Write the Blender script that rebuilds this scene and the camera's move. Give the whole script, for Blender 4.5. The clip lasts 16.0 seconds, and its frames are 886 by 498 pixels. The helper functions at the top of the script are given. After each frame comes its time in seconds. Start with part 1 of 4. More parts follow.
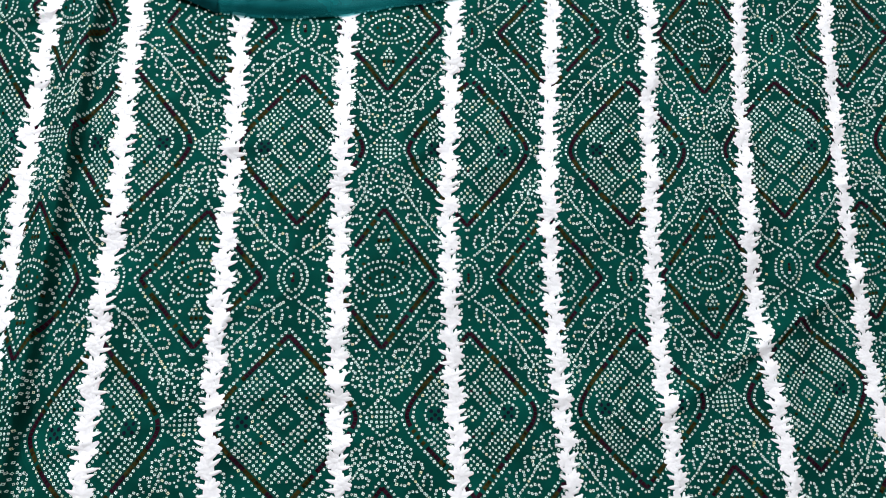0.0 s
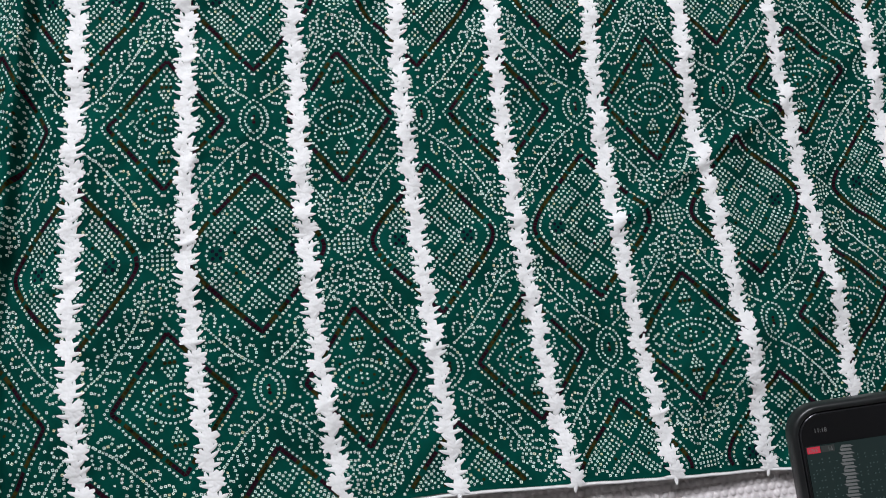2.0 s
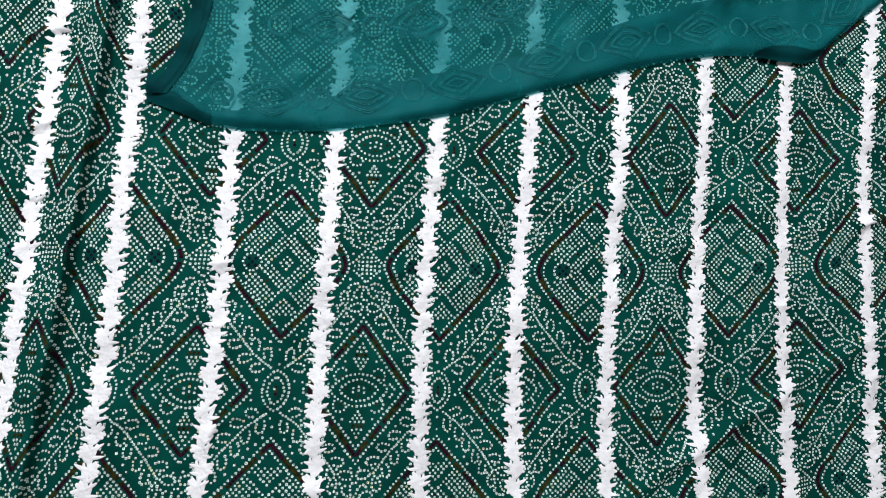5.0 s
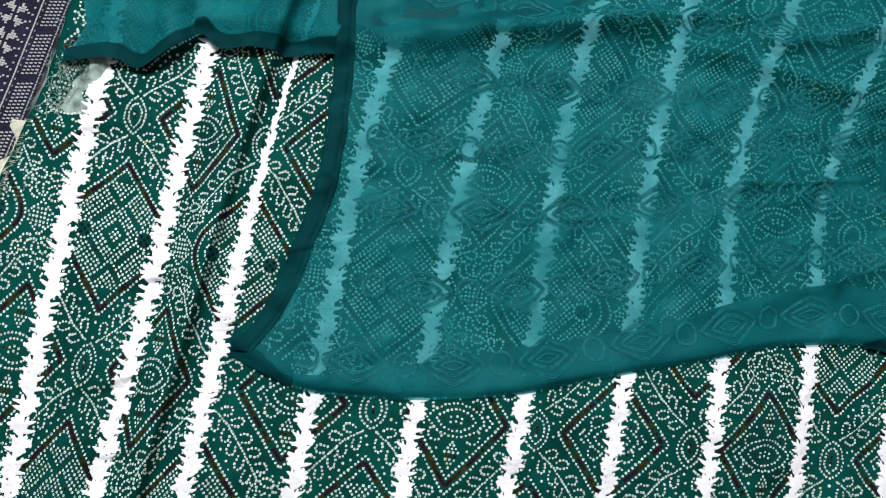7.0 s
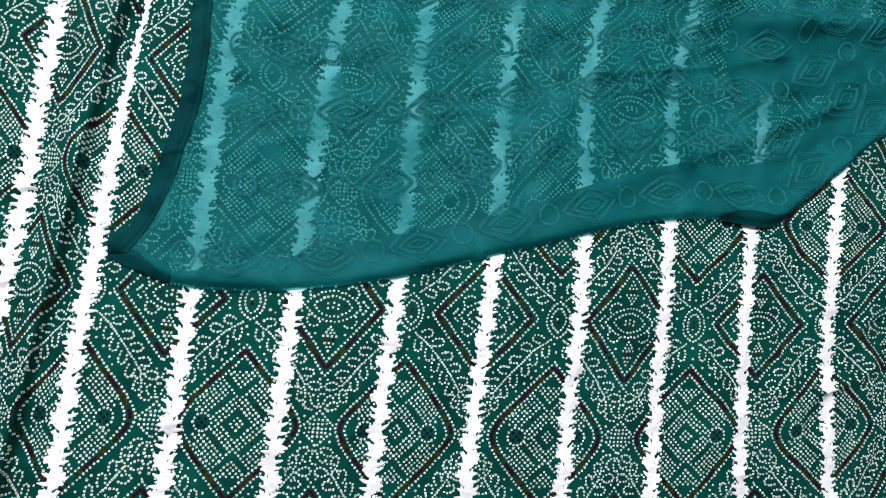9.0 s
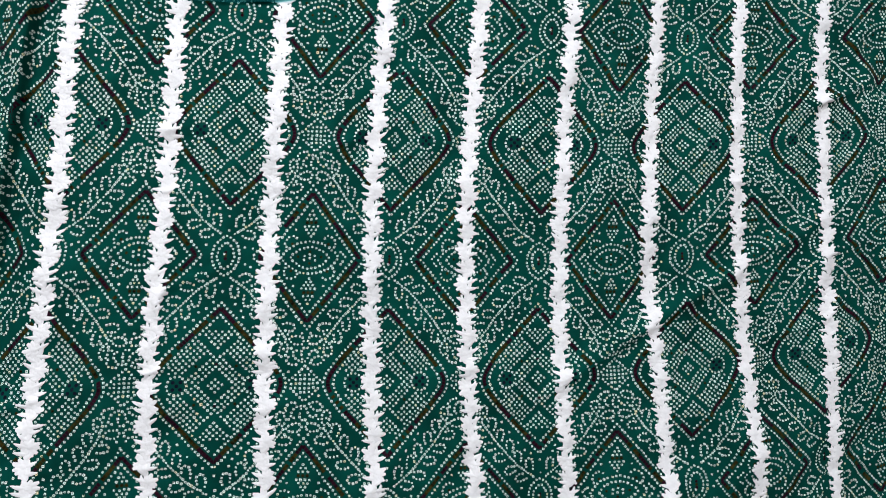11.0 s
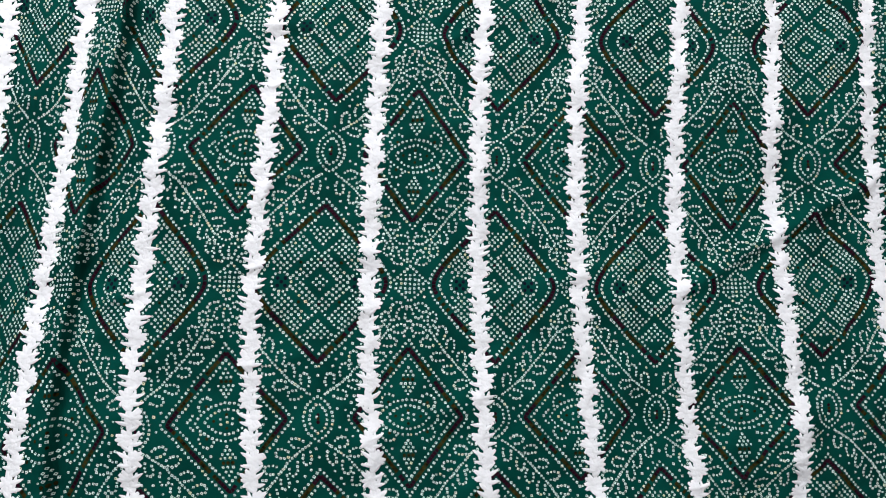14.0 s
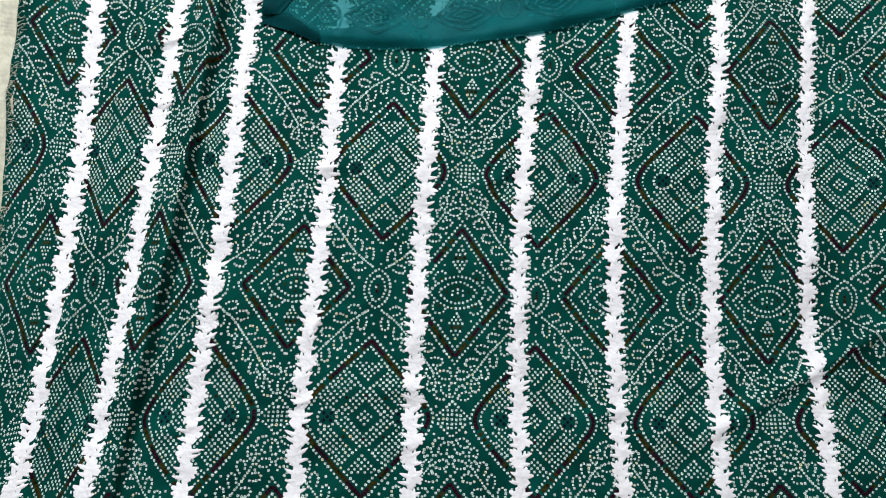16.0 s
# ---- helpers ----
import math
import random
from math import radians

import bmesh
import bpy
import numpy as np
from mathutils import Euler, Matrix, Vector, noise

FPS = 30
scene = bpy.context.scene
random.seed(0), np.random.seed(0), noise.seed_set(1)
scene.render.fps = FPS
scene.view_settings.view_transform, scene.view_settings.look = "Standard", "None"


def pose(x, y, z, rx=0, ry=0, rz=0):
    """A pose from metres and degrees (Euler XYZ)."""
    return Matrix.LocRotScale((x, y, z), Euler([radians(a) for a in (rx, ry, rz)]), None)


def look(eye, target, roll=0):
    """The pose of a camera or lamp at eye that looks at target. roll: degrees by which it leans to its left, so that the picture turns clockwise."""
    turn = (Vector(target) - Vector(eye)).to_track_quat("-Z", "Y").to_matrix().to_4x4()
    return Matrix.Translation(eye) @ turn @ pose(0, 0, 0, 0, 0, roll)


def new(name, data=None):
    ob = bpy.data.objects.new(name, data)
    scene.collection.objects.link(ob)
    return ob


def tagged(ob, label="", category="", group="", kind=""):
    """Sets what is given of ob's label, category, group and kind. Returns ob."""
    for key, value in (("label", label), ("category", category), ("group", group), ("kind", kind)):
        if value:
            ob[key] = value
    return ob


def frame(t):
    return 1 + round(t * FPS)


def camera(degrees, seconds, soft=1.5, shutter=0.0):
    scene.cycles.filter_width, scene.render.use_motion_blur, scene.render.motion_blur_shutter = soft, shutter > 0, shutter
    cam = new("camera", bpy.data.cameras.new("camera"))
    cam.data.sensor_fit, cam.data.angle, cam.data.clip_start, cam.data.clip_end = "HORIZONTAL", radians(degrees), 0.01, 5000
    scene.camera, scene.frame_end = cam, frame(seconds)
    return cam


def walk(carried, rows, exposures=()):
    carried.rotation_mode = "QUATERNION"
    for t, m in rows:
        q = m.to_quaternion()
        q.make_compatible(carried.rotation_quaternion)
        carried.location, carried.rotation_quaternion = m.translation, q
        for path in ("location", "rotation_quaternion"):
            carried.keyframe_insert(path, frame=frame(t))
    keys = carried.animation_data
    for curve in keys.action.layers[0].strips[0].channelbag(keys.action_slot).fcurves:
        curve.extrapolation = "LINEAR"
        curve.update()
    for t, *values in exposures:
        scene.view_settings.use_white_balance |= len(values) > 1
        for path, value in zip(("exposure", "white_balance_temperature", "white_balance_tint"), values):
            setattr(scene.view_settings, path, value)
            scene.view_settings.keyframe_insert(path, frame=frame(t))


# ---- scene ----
cam = camera(60.5, 16.0, soft=1.0)
# seconds, eye, target in metres, roll in degrees
PATH = [
    (0, (-0.049, -0.147, 0.566), (0.262, 0.241, -1.371), 37.7),
    (0.5, (-0.048, -0.194, 0.562), (0.275, 0.171, -1.377), 38.6),
    (1, (-0.043, -0.249, 0.565), (0.296, 0.106, -1.374), 39.2),
    (1.5, (-0.046, -0.268, 0.578), (0.308, 0.039, -1.367), 43.7),
    (2, (-0.046, -0.254, 0.583), (0.327, 0.032, -1.361), 46.8),
    (2.5, (-0.049, -0.226, 0.587), (0.343, 0.037, -1.357), 50.5),
    (3, (-0.061, -0.186, 0.597), (0.338, 0.056, -1.348), 53.8),
    (3.2, (-0.064, -0.172, 0.599), (0.341, 0.067, -1.345), 54.7),
    (5.3, (-0.079, 0.034, 0.628), (0.347, 0.202, -1.319), 71.2),
    (5.5, (-0.084, 0.057, 0.624), (0.331, 0.211, -1.326), 73.2),
    (6, (-0.102, 0.103, 0.617), (0.271, 0.295, -1.339), 68.4),
    (6.5, (-0.113, 0.143, 0.611), (0.219, 0.402, -1.344), 59.6),
    (7, (-0.122, 0.183, 0.613), (0.185, 0.5, -1.338), 52.7),
    (7.5, (-0.113, 0.201, 0.642), (0.197, 0.568, -1.3), 48.7),
    (8, (-0.084, 0.193, 0.66), (0.246, 0.562, -1.278), 49.4),
    (8.5, (-0.057, 0.145, 0.662), (0.313, 0.506, -1.27), 51.8),
    (9, (-0.039, 0.101, 0.65), (0.363, 0.409, -1.285), 56.8),
    (9.5, (-0.034, 0.048, 0.638), (0.385, 0.299, -1.301), 62.0),
    (10, (-0.032, -0.008, 0.635), (0.406, 0.167, -1.308), 69.9),
    (10.2, (-0.033, -0.027, 0.634), (0.409, 0.123, -1.311), 72.6),
    (12.3, (-0.017, -0.164, 0.614), (0.321, -0.021, -1.352), 67.1),
    (12.5, (-0.019, -0.169, 0.608), (0.311, -0.025, -1.359), 66.4),
    (13, (-0.028, -0.179, 0.602), (0.271, -0.017, -1.369), 61.9),
    (13.5, (-0.045, -0.195, 0.596), (0.231, -0.013, -1.377), 57.1),
    (14, (-0.055, -0.193, 0.592), (0.189, 0.018, -1.382), 50.2),
    (14.5, (-0.061, -0.183, 0.586), (0.161, 0.06, -1.387), 43.7),
    (15, (-0.058, -0.168, 0.596), (0.14, 0.112, -1.374), 36.9),
    (15.5, (-0.068, -0.145, 0.613), (0.116, 0.173, -1.353), 32.0),
    (16, (-0.07, -0.134, 0.619), (0.094, 0.227, -1.341), 26.4),
]
walk(cam, [(t, look(eye, target, roll)) for t, eye, target, roll in PATH], exposures=[(0.0, -0.06), (1.0, -0.18), (1.5, -0.30), (2.0, -0.34), (2.5, -0.42), (3.0, -0.38), (5.5, -0.26), (7.0, -0.2), (8.0, -0.08), (9.0, -0.05), (10.0, -0.25), (12.5, -0.26), (14.5, -0.2), (16.0, -0.24)])

# ---- world and light ----
world = bpy.data.worlds.new("world")
scene.world = world
world.use_nodes = True
world.node_tree.nodes["Background"].inputs[0].default_value = (0.8, 0.9, 1.0, 1)
world.node_tree.nodes["Background"].inputs[1].default_value = 0.3

lamp = new("ceiling_panel_light", bpy.data.lights.new("ceiling_panel_light", "AREA"))
lamp.data.shape, lamp.data.size, lamp.data.size_y = "RECTANGLE", 1.0, 0.4
lamp.data.energy, lamp.data.color = 85.0, (0.95, 0.98, 1.03)
lamp.matrix_world = look((-0.5, 1.15, 1.93), (0.1, 0.1, 0.0))


# ---- materials ----
def material(name, rgb, rough=0.8, scale=60.0, spread=0.25, bump=0.0, bump_scale=900.0, sheen=0.0, specular=0.3, metal=0.0, coat=0.0):
    """Plain surface with stains at a large scale and a fine relief."""
    m = bpy.data.materials.new(name)
    m.use_nodes = True
    n, l = m.node_tree.nodes, m.node_tree.links
    b = n["Principled BSDF"]
    b.inputs["Roughness"].default_value = rough
    b.inputs["Specular IOR Level"].default_value = specular
    b.inputs["Metallic"].default_value = metal
    b.inputs["Sheen Weight"].default_value = sheen
    b.inputs["Coat Weight"].default_value = coat
    co = n.new("ShaderNodeTexCoord")
    big, fine = n.new("ShaderNodeTexNoise"), n.new("ShaderNodeTexNoise")
    big.inputs["Scale"].default_value, fine.inputs["Scale"].default_value = scale, bump_scale
    big.inputs["Detail"].default_value = 6
    for t in (big, fine):
        l.new(co.outputs["Object"], t.inputs["Vector"])
    mix = n.new("ShaderNodeMix")
    mix.data_type = "RGBA"
    mix.inputs["A"].default_value = (*[c * (1 - spread) for c in rgb], 1)
    mix.inputs["B"].default_value = (*[min(1.0, c * (1 + spread)) for c in rgb], 1)
    span = n.new("ShaderNodeMapRange")
    span.inputs["From Min"].default_value, span.inputs["From Max"].default_value = 0.32, 0.68
    l.new(big.outputs["Fac"], span.inputs["Value"])
    l.new(span.outputs[0], mix.inputs["Factor"])
    l.new(mix.outputs["Result"], b.inputs["Base Color"])
    if bump:
        bp = n.new("ShaderNodeBump")
        bp.inputs["Strength"].default_value, bp.inputs["Distance"].default_value = bump, 0.0006
        l.new(fine.outputs["Fac"], bp.inputs["Height"])
        l.new(bp.outputs["Normal"], b.inputs["Normal"])
    return m


def weave(m, size, strength):
    """Adds a woven thread relief along x and y."""
    n, l = m.node_tree.nodes, m.node_tree.links
    co, b = n.new("ShaderNodeTexCoord"), n["Principled BSDF"]
    waves = []
    for axis in ("X", "Y"):
        w = n.new("ShaderNodeTexWave")
        w.bands_direction = axis
        w.inputs["Scale"].default_value, w.inputs["Distortion"].default_value = size, 1.5
        l.new(co.outputs["Object"], w.inputs["Vector"])
        waves.append(w)
    add, bp = n.new("ShaderNodeMath"), n.new("ShaderNodeBump")
    l.new(waves[0].outputs["Fac"], add.inputs[0]), l.new(waves[1].outputs["Fac"], add.inputs[1])
    bp.inputs["Strength"].default_value, bp.inputs["Distance"].default_value = strength, 0.0004
    l.new(add.outputs[0], bp.inputs["Height"])
    l.new(bp.outputs["Normal"], b.inputs["Normal"])
    return m


def island_tint(m, a, b, share):
    """Most islands take colour a, a share of them colour b."""
    n, l = m.node_tree.nodes, m.node_tree.links
    geo, ramp = n.new("ShaderNodeNewGeometry"), n.new("ShaderNodeValToRGB")
    ramp.color_ramp.elements[0].color, ramp.color_ramp.elements[1].color = (*[c * 0.82 for c in a], 1), (*a, 1)
    e = ramp.color_ramp.elements.new(1 - share)
    e.color = (*a, 1)
    ramp.color_ramp.elements[-1].color = (*b, 1)
    l.new(geo.outputs["Random Per Island"], ramp.inputs["Fac"])
    l.new(ramp.outputs["Color"], n["Principled BSDF"].inputs["Base Color"])
    return m


def sheer(name, rgb, through_rgb, thin, spread=0.06):
    """Chiffon: coloured threads, and gaps between them that let the ground show."""
    m = bpy.data.materials.new(name)
    m.use_nodes = True
    n, l = m.node_tree.nodes, m.node_tree.links
    out, b = n["Material Output"], n["Principled BSDF"]
    b.inputs["Base Color"].default_value = (*rgb, 1)
    b.inputs["Roughness"].default_value = 0.6
    b.inputs["Specular IOR Level"].default_value = 0.12
    co, noisy, crepe = n.new("ShaderNodeTexCoord"), n.new("ShaderNodeTexNoise"), n.new("ShaderNodeTexNoise")
    noisy.inputs["Scale"].default_value, noisy.inputs["Detail"].default_value = 26.0, 5.0
    crepe.inputs["Scale"].default_value = 700.0
    stretch = n.new("ShaderNodeMapping")
    stretch.inputs["Scale"].default_value = (1.6, 0.25, 1.0)
    l.new(co.outputs["Object"], noisy.inputs["Vector"])
    l.new(co.outputs["Object"], stretch.inputs["Vector"]), l.new(stretch.outputs["Vector"], crepe.inputs["Vector"])
    bp = n.new("ShaderNodeBump")
    bp.inputs["Strength"].default_value, bp.inputs["Distance"].default_value = 0.35, 0.0005
    l.new(crepe.outputs["Fac"], bp.inputs["Height"]), l.new(bp.outputs["Normal"], b.inputs["Normal"])
    back, both, gap, mix = n.new("ShaderNodeBsdfTranslucent"), n.new("ShaderNodeMixShader"), n.new("ShaderNodeBsdfTransparent"), n.new("ShaderNodeMixShader")
    back.inputs["Color"].default_value = (*rgb, 1)
    gap.inputs["Color"].default_value = (*through_rgb, 1)
    both.inputs[0].default_value = 0.25
    l.new(b.outputs[0], both.inputs[1]), l.new(back.outputs[0], both.inputs[2])
    span = n.new("ShaderNodeMapRange")
    span.inputs["From Min"].default_value, span.inputs["From Max"].default_value = 0.3, 0.7
    span.inputs["To Min"].default_value, span.inputs["To Max"].default_value = thin - spread, thin + spread
    l.new(noisy.outputs["Fac"], span.inputs["Value"])
    l.new(span.outputs[0], mix.inputs[0])
    l.new(both.outputs[0], mix.inputs[1]), l.new(gap.outputs[0], mix.inputs[2])
    l.new(mix.outputs[0], out.inputs["Surface"])
    return m


GREEN = weave(material("green_cotton", (0.0010, 0.050, 0.038), 0.9, 25, 0.30, specular=0.03), 420, 0.35)
DOT = island_tint(material("white_print", (0.80, 0.84, 0.80), 0.85, specular=0.2), (0.76, 0.90, 0.83), (0.80, 0.74, 0.44), 0.08)
MAROON = material("maroon_print", (0.020, 0.004, 0.010), 0.9, 300, 0.5, specular=0.04)
OLIVE = material("olive_print", (0.026, 0.019, 0.004), 0.9, 300, 0.8, specular=0.04)
NAVY_DOT = material("navy_print", (0.006, 0.009, 0.018), 0.9, 300, 0.4, specular=0.04)
LACE = material("white_lace_thread", (0.88, 0.86, 0.87), 0.9, 200, 0.05, bump=0.45, bump_scale=1300, specular=0.15)
SHEER = sheer("teal_chiffon", (0.006, 0.225, 0.235), (0.44, 0.80, 0.82), 0.53, 0.20)
DENSE = sheer("teal_chiffon_doubled", (0.001, 0.086, 0.094), (0.40, 0.88, 0.90), 0.16)
HEM = weave(material("teal_hem", (0.0005, 0.034, 0.037), 0.7, 40, 0.3, specular=0.04), 500, 0.2)
THREAD = material("teal_thread", (0.004, 0.120, 0.128), 0.6, 300, 0.4, specular=0.15)
BUBBLE = material("bubble_film", (0.82, 0.76, 0.77), 0.4, 80, 0.12, bump=0.2, bump_scale=400, specular=0.5)
CREAM = weave(material("cream_selvedge", (0.66, 0.64, 0.50), 0.9, 120, 0.15), 300, 0.6)
PALE = material("pale_frayed_cloth", (0.34, 0.44, 0.39), 0.9, 70, 0.75, bump=0.9, bump_scale=500)
NAVY = weave(material("navy_weave", (0.012, 0.013, 0.035), 0.85, 60, 0.4), 330, 0.9)
STITCH = material("white_stitch", (0.55, 0.53, 0.52), 0.9, 300, 0.15)
WALL = material("wall_paint", (0.50, 0.49, 0.48), 0.9, 3, 0.05)
FLOOR = material("floor_tile", (0.5, 0.48, 0.45), 0.5, 6, 0.1)
WOOD = material("table_wood", (0.28, 0.17, 0.09), 0.5, 12, 0.3)


# ---- mesh helpers ----
def mesh_object(name, verts, faces, mats, parent=None, index=None, smooth=True):
    me = bpy.data.meshes.new(name)
    me.from_pydata(np.asarray(verts).tolist(), [], faces if isinstance(faces, list) else faces.tolist())
    for m in mats if isinstance(mats, (list, tuple)) else [mats]:
        me.materials.append(m)
    me.polygons.foreach_set("use_smooth", np.full(len(me.polygons), smooth))
    if index is not None:
        me.polygons.foreach_set("material_index", np.asarray(index, dtype=np.int32))
    me.update()
    ob = new(name, me)
    ob.parent = parent
    return ob


def part(name, bm, mat, parent, label=""):
    me = bpy.data.meshes.new(name)
    bm.to_mesh(me)
    bm.free()
    me.materials.append(mat)
    ob = new(name, me)
    ob.parent = parent
    return tagged(ob, label)


def box(x0, y0, z0, x1, y1, z1, bevel=0.0):
    bm = bmesh.new()
    bmesh.ops.create_cube(bm, size=1, matrix=Matrix.Translation(((x0 + x1) / 2, (y0 + y1) / 2, (z0 + z1) / 2)) @ Matrix.Diagonal((x1 - x0, y1 - y0, z1 - z0, 1)))
    if bevel:
        bmesh.ops.bevel(bm, geom=bm.edges[:], offset=bevel, segments=3, affect="EDGES", profile=0.5)
    return bm


def grid_faces(rows, cols):
    i = np.arange((rows - 1) * cols).reshape(rows - 1, cols)[:, :-1].ravel()
    return np.stack([i, i + 1, i + cols + 1, i + cols], 1)


def lump(x, y, size, seed):
    """Smooth value noise in -1..1."""
    table = np.random.RandomState(seed).rand(64, 64) * 2 - 1
    u, v = np.asarray(x) / size + 31.3, np.asarray(y) / size + 17.7
    i, j = np.floor(u).astype(int), np.floor(v).astype(int)
    f, g = u - i, v - j
    f, g = f * f * f * (f * (f * 6 - 15) + 10), g * g * g * (g * (g * 6 - 15) + 10)
    at = lambda a, b: table[(i + a) % 64, (j + b) % 64]
    return (at(0, 0) * (1 - f) + at(1, 0) * f) * (1 - g) + (at(0, 1) * (1 - f) + at(1, 1) * f) * g


# ---- the printed cloth: a sheet that drapes, s counts the lace bands across it, v runs along them ----
PITCH = 0.0855
Y_FIRST, Y_STEP = -0.4, 0.2
BANDS = np.array([
    (-0.3813, -0.3305, -0.3168, -0.3172, -0.3155, -0.3056),
    (-0.2904, -0.2800, -0.2609, -0.2477, -0.2389, -0.2174),
    (-0.2038, -0.2121, -0.1981, -0.1890, -0.1724, -0.1334),
    (-0.1127, -0.1285, -0.1181, -0.1106, -0.0986, -0.0567),
    (-0.0253, -0.0391, -0.0361, -0.0264, -0.0112, 0.0223),
    (0.0583, 0.0482, 0.0467, 0.0596, 0.0668, 0.0959),
    (0.1501, 0.1314, 0.1273, 0.1425, 0.1489, 0.1792),
    (0.2327, 0.2161, 0.2130, 0.2256, 0.2283, 0.2824),
    (0.3156, 0.3079, 0.2951, 0.3121, 0.3195, 0.3830),
    (0.3978, 0.3983, 0.3850, 0.3951, 0.4201, 0.4698),
    (0.4836, 0.4823, 0.4775, 0.4848, 0.5172, 0.5597),
])


def extend(a):
    return np.concatenate([2 * a[:1] - a[1:2], a, 2 * a[-1:] - a[-2:-1]])


def catmull(f):
    return np.stack([-0.5 * f + f**2 - 0.5 * f**3, 1 - 2.5 * f**2 + 1.5 * f**3, 0.5 * f + 2 * f**2 - 1.5 * f**3, -0.5 * f**2 + 0.5 * f**3])


KNOTS = extend(extend(extend(BANDS)).T).T  # two bands more on either side, one step more along
KNOTS = np.concatenate([KNOTS, 2 * KNOTS[-1:] - KNOTS[-2:-1]])


def across(s, v):
    """x of the cloth at band count s and length v."""
    a, b = np.clip(np.asarray(s, float) + 2, 1, 12.999), np.clip((np.asarray(v, float) - Y_FIRST) / Y_STEP + 1, 1, 5.999)
    i, j = np.floor(a).astype(int), np.floor(b).astype(int)
    wa, wb = catmull(a - i), catmull(b - j)
    total = 0
    for p in range(4):
        for q in range(4):
            total = total + wa[p] * wb[q] * KNOTS[np.clip(i + p - 1, 0, 14), np.clip(j + q - 1, 0, 7)]
    return total


# single sharp creases: band count, length, slope, reach, height, thickness
CREASES = ((9.0, 0.02, 0.1, 0.035, 0.0035, 0.0035), (3.1, 0.045, 0.05, 0.03, 0.0035, 0.004), (6.6, -0.02, -0.5, 0.05, 0.003, 0.005), (5.4, -0.16, 0.3, 0.06, 0.003, 0.006), (8.6, -0.20, -0.7, 0.05, 0.004, 0.005), (4.2, -0.27, 0.4, 0.07, 0.003, 0.006), (10.0, 0.10, 0.5, 0.05, 0.0035, 0.005), (2.6, -0.05, 2.5, 0.05, 0.004, 0.004), (7.4, -0.31, 0.15, 0.07, 0.005, 0.006), (0.6, 0.25, 3.0, 0.06, 0.004, 0.004))


def rise(s, v):
    """Height of the cloth: soft swells, small wrinkles, and the pleat by the second and third band."""
    s, v = np.asarray(s, float), np.asarray(v, float)
    x = s * PITCH
    z = 0.006 * lump(x, v, 0.16, 3) + 0.0034 * lump(x + 0.35 * v, v * 0.6 - 0.2 * x, 0.050, 5) + 0.0022 * lump(x - 0.4 * v, v, 0.020, 8) + 0.0006 * lump(x + 0.2 * v, v, 0.008, 18)
    crumple = np.abs(lump(x * 0.8 + 0.5 * v, v - 0.3 * x, 0.07, 15))
    z = z + 0.0035 * np.exp(-((crumple / 0.10) ** 2)) * np.clip(lump(x, v, 0.11, 16) + 0.25, 0, 1)
    crest = 1.42 + 0.33 * np.clip((v + 0.05) / 0.45, -0.4, 1)
    d = s - crest
    z = z + 0.015 * np.where(d < 0, np.exp(-((d / 0.5) ** 2)), np.exp(-((d / 0.055) ** 2)))
    z = z - 0.003 * np.exp(-(((d - 0.22) / 0.10) ** 2))
    fold = s - (0.45 + 0.3 * np.sin(v * 7))
    z = z + 0.007 * np.exp(-((fold / 0.25) ** 2)) * (v < 0.45)
    right = v + 0.135 - 0.05 * (s - 7.5)
    z = z + 0.006 * np.exp(-((right / 0.008) ** 2)) * np.exp(-(((s - 8.0) / 1.6) ** 2))
    for s0, v0, along, reach, size, thin in CREASES:
        d, e = (v - v0) - along * (s - s0) * PITCH, (s - s0) * PITCH + along * (v - v0)
        z = z + size * np.exp(-np.abs(d) / thin) * np.exp(-((e / reach) ** 2))
    low = v + 0.30 - 0.03 * (s - 7)
    z = z + 0.005 * np.exp(-((low / 0.02) ** 2)) * np.exp(-(((s - 8.0) / 1.8) ** 2))
    return np.maximum(z, -0.0095)


def left_edge(v):
    return np.interp(v, (0.1, 0.2, 0.3, 0.36, 0.45, 0.75), (-1.0, -0.88, -0.70, -0.52, -0.42, -0.3))


def bottom_edge(s):
    return -0.352 - 0.006 * np.clip(np.asarray(s) - 5, 0, 9)


def on_cloth(s, v, lift=0.0):
    return np.stack([across(s, v), np.asarray(v, float) + 0 * np.asarray(s), rise(s, v) + lift], -1)


cloth = tagged(new("printed_cloth"), "dark green dot-printed cloth with white lace bands, spread out", "cloth")
nv, ns = 300, 470
vv = np.linspace(0, 1, nv)[:, None]
ss = np.linspace(0, 1, ns)[None, :]
top_v = 0.74
s_grid = -0.9 + ss * 12.6 + 0 * vv
v_grid = bottom_edge(s_grid) + vv * (top_v - bottom_edge(s_grid))
s_grid = left_edge(v_grid) + ss * (11.6 - left_edge(v_grid))
sheet = on_cloth(s_grid, v_grid).reshape(-1, 3)
rim = [*range(ns), *range(2 * ns - 1, nv * ns, ns), *range(nv * ns - 2, (nv - 1) * ns - 1, -1), *range((nv - 2) * ns, 0, -ns)]
under = sheet[rim] - (0, 0, 0.0012)
skirt = [[rim[k - 1], rim[k], nv * ns + k, nv * ns + (k - 1) % len(rim)] for k in range(len(rim))]
mesh_object("fabric", np.concatenate([sheet, under]), grid_faces(nv, ns).tolist() + skirt, GREEN, cloth)

# ---- the print: dotted lines, fields and bands, mirrored about the eye motif ----
CELL_W, CELL_H = 0.271, 0.205
dots, ribbons, petals = [], [], []


